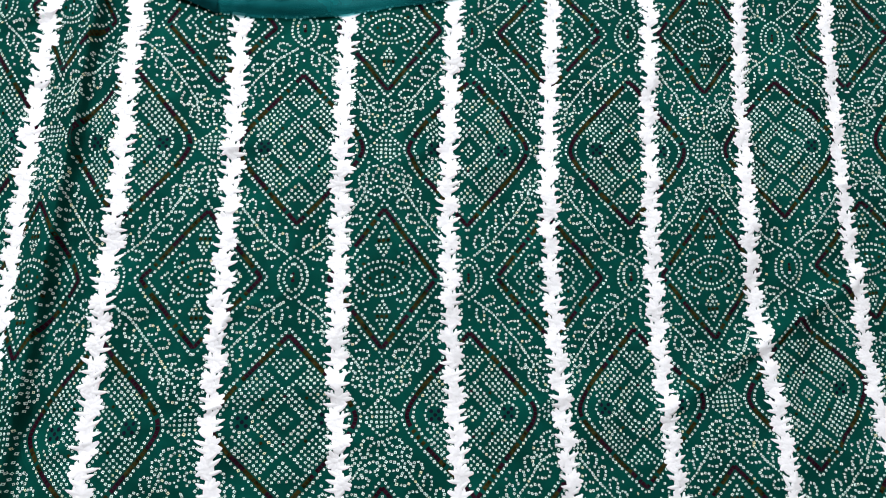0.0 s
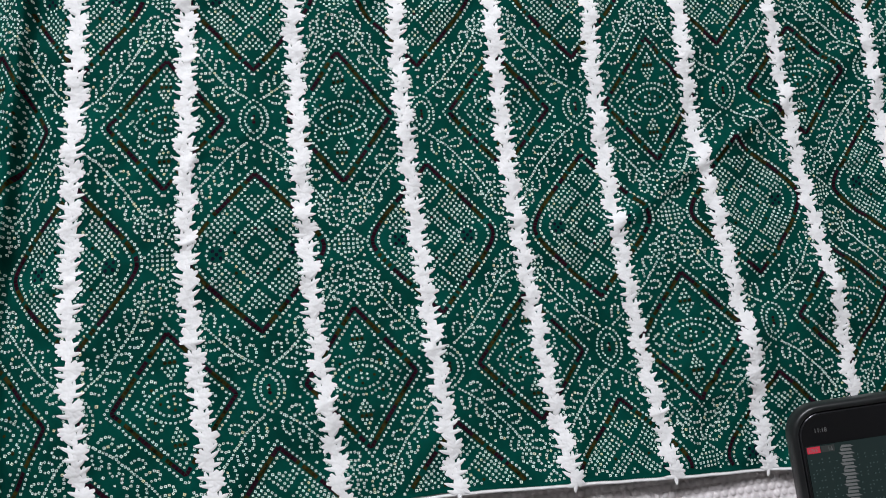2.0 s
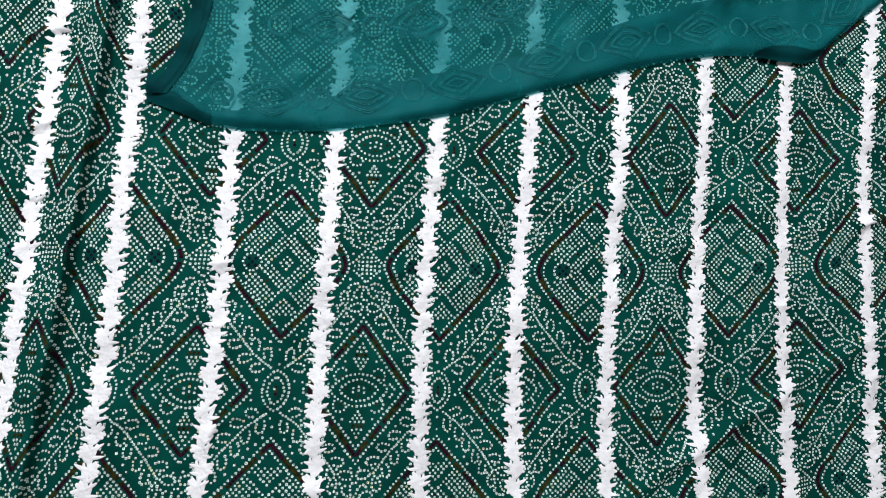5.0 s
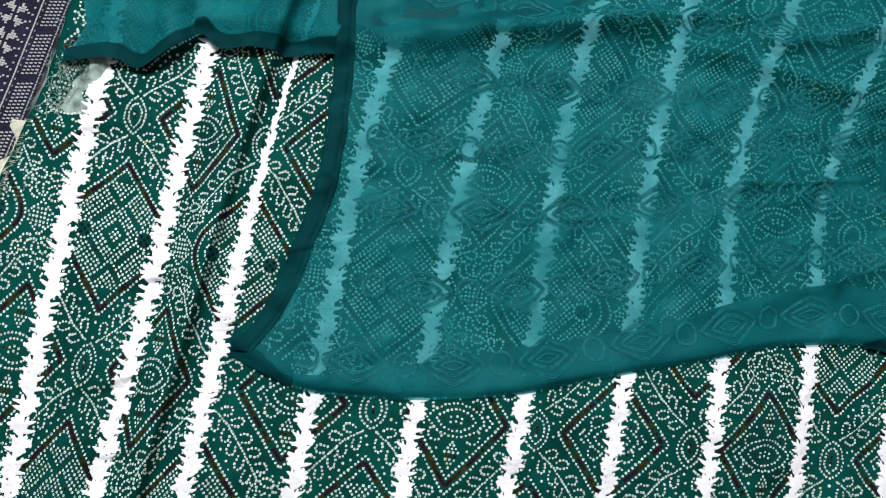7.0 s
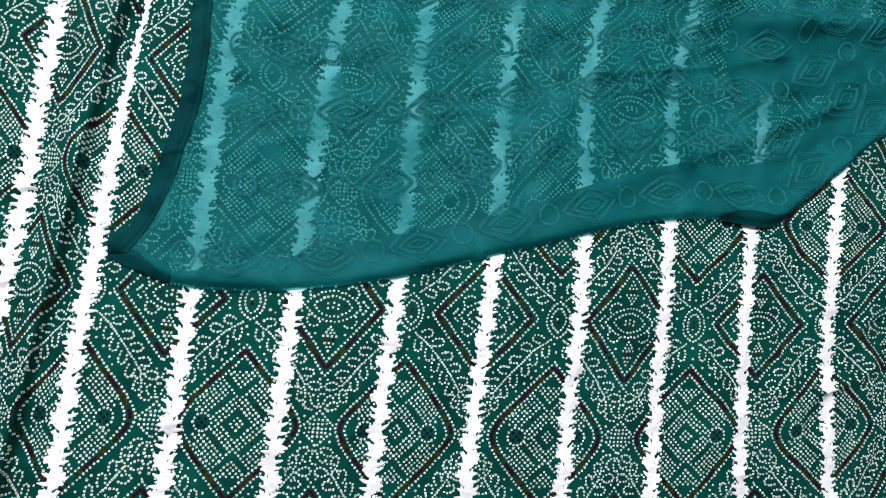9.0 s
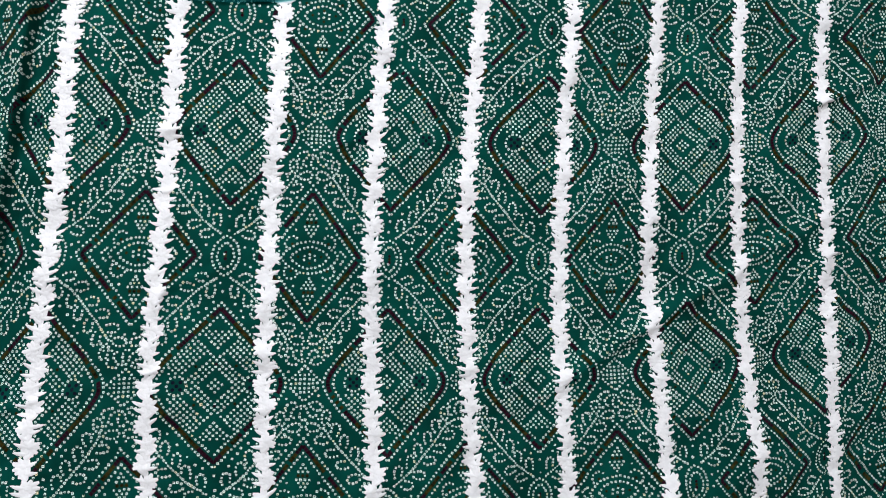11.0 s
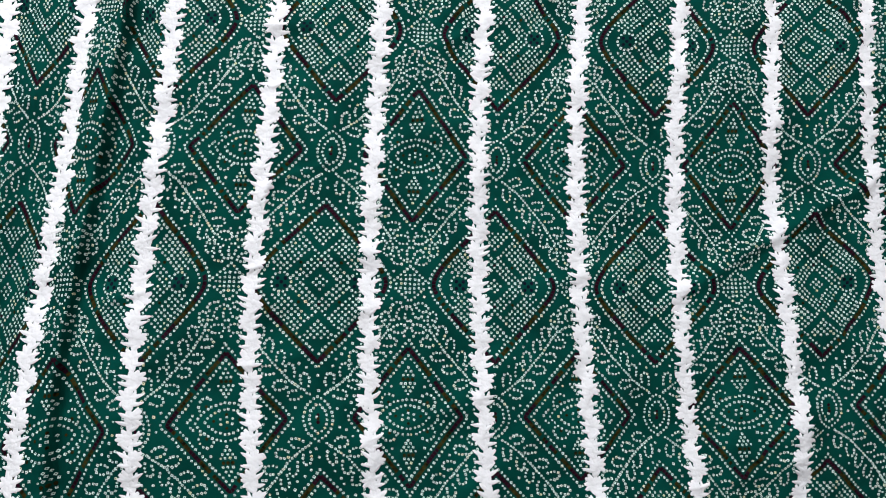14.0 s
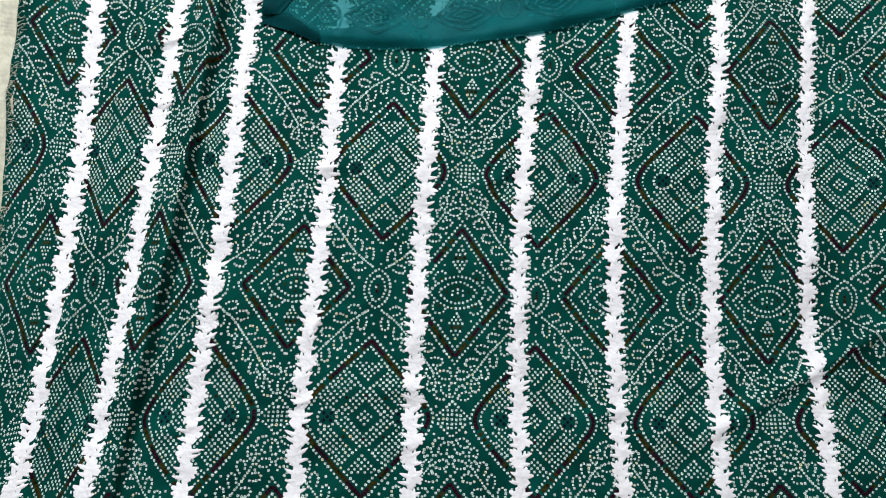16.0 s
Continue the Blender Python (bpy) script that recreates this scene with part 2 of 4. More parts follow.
def line(points, gap=0.0036, closed=False):
    """Dots at even steps along a polyline, in metres of the repeat."""
    p = np.array(points + points[:1] if closed else points, float)
    length = np.r_[0, np.cumsum(np.hypot(*np.diff(p, axis=0).T))]
    n = max(2, int(round(length[-1] / gap)))
    at = np.linspace(0, length[-1], n + 1)[: n if closed else n + 1]
    dots.extend(zip(np.interp(at, length, p[:, 0]), np.interp(at, length, p[:, 1])))


def diamond(cx, cy, w, h):
    return [(cx, cy + h), (cx + w, cy), (cx, cy - h), (cx - w, cy)]


def vesica(cx, cy, w, h, n=24):
    """A pointed oval that stands upright."""
    r = (w * w + h * h) / (2 * w)
    reach = math.asin(min(1, h / r))
    right = [(cx - r + w + r * math.cos(a) - 0, cy + r * math.sin(a)) for a in np.linspace(-reach, reach, n)]
    return right + [(2 * cx - x, y) for x, y in right[::-1][1:-1]]


def cushion(cx, cy, w, h, k=10):
    """Pointed above and below, rounded at the sides."""
    q = [(0, h)]
    a, b, c = np.array((0.60 * w, 0.48 * h)), np.array((w, 0.14 * h)), np.array((w, 0))
    q += [tuple((1 - t) ** 2 * a + 2 * t * (1 - t) * b + t * t * c) for t in np.linspace(0, 1, k)]
    right = q + [(x, -y) for x, y in q[::-1][1:]]
    return [(cx + x, cy + y) for x, y in right] + [(cx - x, cy + y) for x, y in right[::-1][1:-1]]


def leaf_loop(x, y, turn, length=0.0115, width=0.0060):
    c, s = math.cos(turn), math.sin(turn)
    pts = [(length * (0.5 - 0.5 * math.cos(a)), width * 0.5 * math.sin(a) * (1.1 - 0.2 * math.cos(a))) for a in np.linspace(0, 2 * math.pi, 14)[:-1]]
    line([(x + c * u - s * w, y + s * u + c * w) for u, w in pts], 0.0030, True)


def spray(path, first=0.006, step=0.0130, spread=0.80, size=0.0118):
    """A dotted stem with looped leaves in pairs."""
    line(path, 0.0026)
    p = np.array(path, float)
    length = np.r_[0, np.cumsum(np.hypot(*np.diff(p, axis=0).T))]
    for at in np.arange(first, length[-1], step):
        x, y = np.interp(at, length, p[:, 0]), np.interp(at, length, p[:, 1])
        k = min(len(p) - 2, int(np.searchsorted(length, at, "right") - 1))
        way = math.atan2(*(p[k + 1] - p[k])[::-1])
        for side in (1, -1):
            a = way + side * spread
            leaf_loop(x + 0.0028 * math.cos(a), y + 0.0028 * math.sin(a), a, size)


def ring(cx, cy, r, gap=0.0031, a0=0.0, a1=2 * math.pi):
    turn = [a0 + (a1 - a0) * k / 16 for k in range(16 if a1 - a0 > 6.2 else 17)]
    line([(cx + r * math.cos(a), cy + r * math.sin(a)) for a in turn], gap, a1 - a0 > 6.2)


def eye_diamond(cx, w, h):
    """Diamond with twin dotted outlines about a printed band, and an eye between scrolls and rhombs."""
    inset = 0.0037 * math.hypot(w, h) / (w * h)
    for f in (1 - inset, 1 + inset):
        line(diamond(cx, 0, w * f, h * f), 0.0035, True)
    ribbons.append((diamond(cx, 0, w, h), 0.0052))
    line([(cx + y, x) for x, y in vesica(0, 0, 0.0088, 0.0158)], 0.0034, True)
    line([(cx + y, x) for x, y in vesica(0, 0, 0.0132, 0.0235)], 0.0034, True)
    for i in (-1, 0, 1):
        for j in (-1, 1):
            dots.append((cx + 0.0043 * i, 0.0018 * j + (0.0012 if i == 0 else 0)))
    petals.extend([(cx, 0.0050, 0.0011, 1), (cx, -0.0046, 0.0011, 1), (cx - 0.0095, 0.0008, 0.0011, 1), (cx + 0.0095, 0.0008, 0.0011, 1)])
    for e in (1, -1):
        line([(cx + e * 0.0252, 0.0052), (cx + e * 0.0302, 0), (cx + e * 0.0252, -0.0052)], 0.0031)
        for side in (1, -1):
            ring(cx + e * 0.0148, side * 0.0118, 0.0058, 0.0031, *((-0.6, 3.4) if (e, side) == (1, 1) else (-0.25, 3.75) if (e, side) == (-1, 1) else (2.9, 6.9) if (e, side) == (1, -1) else (2.5, 6.5)))
            petals.append((cx + e * 0.0148, side * 0.0112, 0.0012, 1))
            dots.append((cx + e * 0.0125, side * 0.0235))
    for side in (1, -1):
        mid = side * 0.0288
        for off, count in ((-0.0113, 1), (-0.0088, 2), (-0.0061, 3), (-0.0033, 4), (0.0030, 3), (0.0062, 2), (0.0093, 1)):
            for k in range(count):
                dots.append((cx + 0.0036 * (k - (count - 1) / 2), mid + side * off))
        for k in (-1, 0, 1):
            petals.append((cx + 0.0034 * k, mid, 0.0014, 1))


H, Q, V2 = CELL_W / 2, CELL_W / 4, CELL_H / 2
eye_diamond(0, 0.0415, 0.053)
eye_diamond(H, 0.0445, 0.0500)
for side in (1, -1):
    # upright pointed ovals between the diamonds
    cx = side * Q
    line(vesica(cx, 0, 0.0108, 0.0160), 0.0032, True)
    line(vesica(cx, 0, 0.0066, 0.0108), 0.0031, True)
    petals.append((cx, 0.0026, 0.0012, 0)), petals.append((cx, -0.0026, 0.0014, 0)), petals.append((cx, 0, 0.0012, 1))
    # cushion shapes in the other row: a lattice of dots with bare lines round its middle and its two end rhombs
    cy = V2
    for f in (1.075, 0.915):
        line(cushion(cx, cy, 0.0495 * f, 0.0605 * f), 0.0035, True)
    ribbons.append((cushion(cx, cy, 0.0495, 0.0605), 0.0054))
    step = 0.00248
    for i in range(-24, 25):
        for j in range(-24, 25):
            x, y = (i + j) * step, (i - j) * step
            a = abs(x) / 0.0495 + abs(y) / 0.0605
            b = (abs(x) / 0.0425) ** 2.6 + (abs(y) / 0.0545) ** 1.5
            near, far = max(abs(i), abs(j)), max(abs(abs(i) - 8), abs(abs(j) - 8)) if i * j < 0 else 99
            if a > 0.96 or b > 0.74 or near == 2 or (near == 6 and min(abs(i), abs(j)) < 4) or far == 3:
                continue
            if math.hypot(abs(x) - 0.0285, y) < 0.0098:
                continue
            dots.append((cx + x, cy + y))
    for e in (1, -1):
        petals.extend([(cx + e * 0.0150, cy + 0.0150, 0.0012, 1), (cx + e * 0.0150, cy - 0.0150, 0.0012, 1), (cx, cy + e * 0.0165, 0.0012, 0)])
        for k in range(5):
            t = math.radians(45 + 90 * k)
            petals.append((cx + e * 0.0285 + (0.0040 * math.cos(t) if k < 4 else 0), cy + (0.0040 * math.sin(t) if k < 4 else 0), 0.0015, 2))
        ring(cx + e * 0.0285, cy, 0.0075, 0.0033)
    # sprays in the channels
    for up in (1, -1):
        for e in (1, -1):
            spray([(cx + e * 0.0035, up * 0.0165), (cx + e * 0.020, up * 0.0280), (cx + e * 0.040, up * 0.050), (cx + e * 0.052, up * 0.0665)], first=0.0050)
# hourglass filling between the cushions: a rhomb of dotted bars with a fan of leaves above and below
for cx in (0, H):
    line(diamond(cx, V2, 0.0150, 0.0140), 0.0033, True)
    for row in (-2, -1, 0, 1, 2):
        reach = 0.0103 - 0.0034 * abs(row)
        line([(cx - reach, V2 + 0.0034 * row), (cx + reach, V2 + 0.0034 * row)], 0.0037)
    for side in (1, -1):
        for a in (22, 56, 90, 124, 158):
            leaf_loop(cx + 0.0045 * math.cos(math.radians(a)), V2 + side * (0.0150 + 0.0030 * math.sin(math.radians(a))), side * math.radians(a), 0.0112, 0.0056)
        for e in (1, -1):
            ring(cx + e * 0.0145, V2 + side * 0.0335, 0.0062)
            ring(cx + e * 0.0145, V2 + side * 0.0335, 0.0029, 0.0030)
            line([(cx + e * 0.0035, V2 + side * 0.0405), (cx + e * 0.0035, V2 + side * 0.0330)], 0.0034)

# thin out dots that lie on one another, or on a band
kept, seen = [], {}
for x, y in dots:
    x, y = (x + CELL_W / 2) % CELL_W - CELL_W / 2, (y + CELL_H / 2) % CELL_H - CELL_H / 2
    key = (int(x // 0.003), int(y // 0.003))
    if any((x - a) ** 2 + (y - b) ** 2 < 0.00240**2 for i in (-1, 0, 1) for j in (-1, 0, 1) for a, b in seen.get((key[0] + i, key[1] + j), ())):
        continue
    on_band = False
    for poly, width in ribbons:
        p = np.array(poly + poly[:1])
        for wrap_x in (-CELL_W, 0, CELL_W):
            for wrap_y in (-CELL_H, 0, CELL_H):
                q = np.array((x + wrap_x, y + wrap_y))
                if np.abs(q - p.mean(0)).max() > 0.075:
                    continue
                d = np.diff(p, axis=0)
                t = np.clip(((q - p[:-1]) * d).sum(1) / (d * d).sum(1), 0, 1)
                if np.hypot(*(p[:-1] + t[:, None] * d - q).T).min() < 0.0022:
                    on_band = True
    if on_band:
        continue
    seen.setdefault(key, []).append((x, y))
    kept.append((x, y))
# single dots where the ground would stay bare
shapes = [np.array(q) for q, _ in ribbons]


def within(q, poly):
    a, b = poly, np.roll(poly, -1, 0)
    cut = ((a[:, 1] > q[1]) != (b[:, 1] > q[1])) & (q[0] < (b[:, 0] - a[:, 0]) * (q[1] - a[:, 1]) / (b[:, 1] - a[:, 1] + 1e-12) + a[:, 0])
    return cut.sum() % 2 == 1


fill = np.random.RandomState(12)
for x, y in zip(fill.uniform(-CELL_W / 2, CELL_W / 2, 6000), fill.uniform(-CELL_H / 2, CELL_H / 2, 6000)):
    key = (int(x // 0.003), int(y // 0.003))
    if any((x - a) ** 2 + (y - b) ** 2 < 0.0046**2 for i in (-2, -1, 0, 1, 2) for j in (-2, -1, 0, 1, 2) for a, b in seen.get((key[0] + i, key[1] + j), ())):
        continue
    if any(within((x + i * CELL_W, y + j * CELL_H), 1.04 * (q - q.mean(0)) + q.mean(0)) for q in shapes for i in (-1, 0, 1) for j in (-1, 0, 1)):
        continue
    seen.setdefault(key, []).append((x, y))
    kept.append((x, y))
kept = np.array(kept)

EYE_BAND = 4.44  # where the first eye motif lies, counted in bands
EYE_V = -0.0515
rng = np.random.RandomState(4)


def repeats():
    for i in range(-3, 4):
        for j in range(-2, 5):
            yield EYE_BAND + i * 3.17, EYE_V + j * CELL_H


SKEW_S = lambda a, b: - 0.0378 + 0.0309 * b - 0.0975 * b**2 - 0.0176 * b**3 + 0.0172 * a - 0.0171 * a * b - 0.0198 * a * b**2 + 0.0757 * a * b**3 + 0.0363 * a**2 + 0.0074 * a**2 * b + 0.0812 * a**2 * b**2 - 0.0297 * a**3 + 0.0112 * a**3 * b - 0.0145 * a**4
SKEW_V = lambda a, b: - 0.0054 - 0.0020 * b + 0.0001 * b**2 - 0.0006 * b**3 - 0.0004 * a + 0.0035 * a * b + 0.0048 * a * b**2 - 0.0006 * a * b**3 + 0.0072 * a**2 + 0.0017 * a**2 * b - 0.0063 * a**2 * b**2 + 0.0072 * a**3 - 0.0086 * a**3 * b + 0.0016 * a**4


def pulled(s, v):
    """Where a place of the print comes to lie: it runs a little askew to the lace."""
    a, b = (s - 5.5) / 4, np.clip(v, -0.37, 0.37) / 0.3
    return s + SKEW_S(a, b), v + SKEW_V(a, b)


def inside(s, v, edge=0.0):
    return (s > left_edge(v) + 0.06 + edge) & (s < 11.5) & (v > bottom_edge(s) + 0.003) & (v < top_v - 0.01)


U = 3.17 / CELL_W
centres = np.concatenate([np.stack([s0 + kept[:, 0] * U, v0 + kept[:, 1]], 1) for s0, v0 in repeats()])
centres = centres + rng.normal(0, 1, centres.shape) * (0.0002 * U, 0.0002)
centres = np.stack(pulled(*centres.T), 1)
centres = centres[inside(*centres.T)]
centres = centres[np.abs(centres[:, 0] - np.round(centres[:, 0])) > 0.05]
n = len(centres)
half = 0.00119 * (1 + 0.10 * rng.normal(size=n)).clip(0.7, 1.3)
twist = rng.normal(0.55, 0.30, n)
turns = np.stack([twist + k * math.pi / 2 for k in range(4)], 1)
hole = rng.normal(0, 0.00012, (n, 2, 1))
outer = np.stack([centres[:, :1] + np.cos(turns) * half[:, None] * U, centres[:, 1:] + np.sin(turns) * half[:, None]], -1)
inner = np.stack([centres[:, :1] + (hole[:, 0] + np.cos(turns) * half[:, None] * 0.40) * U, centres[:, 1:] + hole[:, 1] + np.sin(turns) * half[:, None] * 0.40], -1)
corner = np.concatenate([outer, inner], 1)
dot_v = on_cloth(corner[..., 0], corner[..., 1], 0.0005)
quads = np.array([[0, 1, 5, 4], [1, 2, 6, 5], [2, 3, 7, 6], [3, 0, 4, 7]])
dot_faces = (8 * np.arange(n)[:, None, None] + quads).reshape(-1, 4)
tagged(mesh_object("dot_print", dot_v.reshape(-1, 3), dot_faces, DOT, cloth), "small white and cream printed dots", kind="stuff")

# printed bands, cut into short maroon and olive lengths
bv, bf, bi = [], [], []
for poly, width in ribbons:
    p = np.array(poly + poly[:1])
    mid = p[:-1].mean(0)
    length = np.r_[0, np.cumsum(np.hypot(*np.diff(p, axis=0).T))]
    count = int(length[-1] / 0.0027)
    at = np.linspace(0, length[-1], count + 1)
    line_x, line_y = np.interp(at, length, p[:, 0]), np.interp(at, length, p[:, 1])
    way = np.stack([np.gradient(line_x), np.gradient(line_y)], 1)
    way /= np.hypot(*way.T)[:, None]
    side = np.stack([-way[:, 1], way[:, 0]], 1) * width * 0.285
    quarter = length[-1] / 4
    for s0, v0 in repeats():
        for k in range(count):
            phase = ((at[k] + 0.004) % quarter) / quarter
            colour = 0 if phase < 0.24 or 0.50 < phase < 0.68 or phase > 0.93 else 1
            if rng.rand() < (0.05, 0.20)[colour]:
                continue
            quad = []
            for m, f in ((k, 0.04), (k + 1, -0.04)):
                for e in (-1, 1):
                    quad.append((line_x[m] + f * 0.0027 * way[m, 0] + e * side[m, 0], line_y[m] + f * 0.0027 * way[m, 1] + e * side[m, 1]))
            q = np.array([quad[0], quad[1], quad[3], quad[2]])
            s, v = pulled(s0 + q[:, 0] * U, v0 + q[:, 1])
            if inside(s, v).all():
                base = 4 * len(bf)
                bv.append(np.stack([s, v], 1))
                bf.append([base, base + 1, base + 2, base + 3])
                bi.append(colour)
bv = np.concatenate(bv)
tagged(mesh_object("printed_outline", on_cloth(bv[:, 0], bv[:, 1], 0.0004), bf, [MAROON, OLIVE], cloth, bi), "dark maroon and olive printed outlines", kind="stuff")

pv, pf, pi = [], [], []
for x, y, r, colour in petals:
    for s0, v0 in repeats():
        t = np.arange(8) * math.pi / 4
        s, v = pulled(s0 + (x + r * np.cos(t)) * U, v0 + y + r * np.sin(t))
        if inside(s, v).all():
            pf.append(list(range(8 * len(pf), 8 * len(pf) + 8)))
            pv.append(np.stack([s, v], 1)), pi.append(colour)
pv = np.concatenate(pv)
tagged(mesh_object("printed_spot_print", on_cloth(pv[:, 0], pv[:, 1], 0.0005), pf, [MAROON, OLIVE, NAVY_DOT], cloth, pi), "dark printed spots", kind="stuff")

# ---- lace bands: blossoms and leaf pairs by turns ----
def leaf_shape(length, width, bend, height, blunt=0.12):
    """A domed leaf from (0, 0) along +x that curls to one side and narrows to its tip."""
    t = np.linspace(0, 1, 7)
    spine = np.stack([length * t, bend * length * t**2], 1)
    half_w = width * 0.5 * np.array([0.52, 0.80, 0.98, 1.0, 0.86, 0.60 + 0.2 * blunt, blunt])
    v, f = [], []
    for k in range(7):
        lift = height * math.sin(math.pi * (0.18 + 0.70 * t[k]))
        v += [(spine[k, 0], spine[k, 1] - half_w[k], 0.0), (spine[k, 0], spine[k, 1] - 0.5 * half_w[k], 0.75 * lift), (spine[k, 0], spine[k, 1] + 0.5 * half_w[k], 0.75 * lift), (spine[k, 0], spine[k, 1] + half_w[k], 0.0)]
    for k in range(6):
        for m in range(3):
            f.append([4 * k + m, 4 * k + m + 1, 4 * k + m + 5, 4 * k + m + 4])
    return np.array(v), f


def turned(v, degrees, x, y, flip=1):
    c, s = math.cos(math.radians(degrees)), math.sin(math.radians(degrees))
    return np.stack([flip * (x + c * v[:, 0] - s * v[:, 1]), y + s * v[:, 0] + c * v[:, 1], v[:, 2]], 1)


def lace_step(flip, jitter):
    """One blossom on one side and a fan of curled leaves on the other, about 15 mm of the band."""
    v, f = [], []

    def put(vf, degrees, x, y, spread=6):
        base = sum(map(len, v))
        v.append(turned(vf[0], degrees + jitter.normal(0, spread), x, y, flip))
        f.extend([[base + i for i in (q if flip > 0 else q[::-1])] for q in vf[1]])

    # blossom: rounded petals with notches between them, and a heart
    for a, size in ((-108, 0.0064), (-72, 0.0078), (-40, 0.0088), (-8, 0.0092), (24, 0.0092), (56, 0.0086), (92, 0.0068)):
        put(leaf_shape(size * jitter.uniform(0.84, 1.1), 0.0044, 0.08, 0.0007, 0.40), a, 0.0007, -0.0004)
    put(leaf_shape(0.0064, 0.0062, 0.0, 0.0010, 0.5), 8, -0.0006, -0.0004)
    # leaves: horns that leave the stem sideways and turn up a little at the tip
    for y, a, size, bend in ((0.0050, 158, 0.0094, -0.24), (0.0002, 176, 0.0110, -0.28), (-0.0046, 192, 0.0104, -0.28)):
        put(leaf_shape(size * jitter.uniform(0.84, 1.10), 0.0035, bend, 0.0008, 0.14), a, 0.0014, y)
    # stem threads to the next step
    for x, y, a, size in ((0.0002, 0.0036, 96, 0.0074), (0.0002, -0.0046, 258, 0.0066), (0.0002, 0.0046, 66, 0.0054), (-0.0026, -0.0056, 92, 0.0112)):
        put(leaf_shape(size, 0.0032, 0.05, 0.0006, 0.4), a, x, y, 8)
    return np.concatenate(v), f


def lace_band(k):
    jitter = np.random.RandomState(100 + k)
    v, f, base, along, flip = [], [], 0, float(bottom_edge(k)) + 0.004, 1
    while along < top_v - 0.01:
        p, q = lace_step(flip, jitter)
        if k > left_edge(along) + 0.15:
            slim = 1 - 0.62 * (k == 2) * min(1.0, max(0.0, (along - 0.24) / 0.13))
            pos = on_cloth(k + slim * p[:, 0] / PITCH, along + p[:, 1])
            pos[:, 0] = across(k, along + p[:, 1]) + slim * p[:, 0]
            pos[:, 2] += p[:, 2] + 0.0008
            v.append(pos)
            f += [[base + i for i in one] for one in q]
            base += len(p)
        along += 0.0146 * jitter.uniform(0.95, 1.05)
        flip = -flip
    return tagged(mesh_object("lace_band", np.concatenate(v), f, LACE, cloth), "white embroidered lace band of blossoms and leaves")


for k in range(0, 12):
    lace_band(k)

# ---- the sheer stole with its hems and chain-stitch motifs ----
def smooth_curve(xs, ys, x):
    xs, ys = np.array(xs), np.array(ys)
    slope = np.gradient(ys, xs)
    i = np.clip(np.searchsorted(xs, x, "right") - 1, 0, len(xs) - 2)
    h = xs[i + 1] - xs[i]
    t = np.clip((x - xs[i]) / h, 0, 1)
    return (2 * t**3 - 3 * t**2 + 1) * ys[i] + (t**3 - 2 * t**2 + t) * h * slope[i] + (-2 * t**3 + 3 * t**2) * ys[i + 1] + (t**3 - t**2) * h * slope[i + 1]


HEM_X = (-0.182, -0.150, -0.128, -0.080, 0.0, 0.062, 0.13, 0.21, 0.268, 0.32, 0.37, 0.425, 0.456, 0.49, 0.54, 0.60, 0.75)
HEM_Y = (0.177, 0.165, 0.156, 0.154, 0.163, 0.176, 0.198, 0.222, 0.241, 0.252, 0.257, 0.258, 0.283, 0.310, 0.352, 0.395, 0.47)
SIDE_Y = (0.16, 0.20, 0.234, 0.277, 0.317, 0.376, 0.436, 0.512, 0.75)
SIDE_X = (-0.190, -0.166, -0.152, -0.144, -0.135, -0.135, -0.138, -0.148, -0.17)


def stole_xy(p, q):
    x = -0.18 + 0.93 * p
    for _ in range(4):
        y0 = smooth_curve(HEM_X, HEM_Y, x)
        y = y0 + q * (0.73 - y0)
        left = smooth_curve(SIDE_Y, SIDE_X, y)
        x = left + p * (0.75 - left)
    return x, y


def nearest_s(x, y):
    """Band count of the cloth under a place."""
    s = np.asarray(x) / PITCH + 4.4
    for _ in range(5):
        s = np.clip(s - (across(s, y) - x) / PITCH, -2, 12)
    return s


def stole_z(x, y):
    base = rise(nearest_s(x, y), y)
    z = base + 0.0030 + 0.0045 * np.abs(lump(x, y, 0.09, 21)) + 0.0016 * lump(x + y, y - x, 0.03, 22)
    z = z + 0.004 * np.abs(lump(x, 0.25 * y, 0.022, 23)) * np.exp(-(((x + 0.09) / 0.05) ** 2))
    hem = smooth_curve(HEM_X, HEM_Y, x)
    # crumpled ridges that run across, and the lifted roll along the lower fold
    for a, b, c, h, w in ((0.10, 0.505, 0.30, 0.020, 0.011), (0.27, 0.490, -0.10, 0.018, 0.010), (0.33, 0.545, 0.35, 0.014, 0.010), (0.48, 0.47, 0.15, 0.014, 0.012), (-0.05, 0.465, 0.30, 0.012, 0.012), (0.40, 0.345, 0.45, 0.009, 0.010)):
        d = (y - b) - c * (x - a)
        z = z + h * np.exp(-((d / w) ** 2)) * np.exp(-(((x - a) / 0.13) ** 2))
    z = z + 0.004 * np.exp(-(((y - hem - 0.010) / 0.010) ** 2))
    z = z - 0.004 * np.clip(1 - (y - hem) / 0.006, 0, 1)
    return np.maximum(z, base + 0.0022)


stole = tagged(new("sheer_stole"), "teal sheer chiffon stole with chain-stitch motifs, laid over the printed cloth", "stole")
rows_n, cols_n = 190, 250
pp, qq = np.meshgrid(np.linspace(0, 1, cols_n), np.linspace(0, 1, rows_n) ** 1.15)
sx, sy = stole_xy(pp, qq)
mesh_object("chiffon", np.stack([sx, sy, stole_z(sx, sy)], -1).reshape(-1, 3), grid_faces(rows_n, cols_n), SHEER, stole)


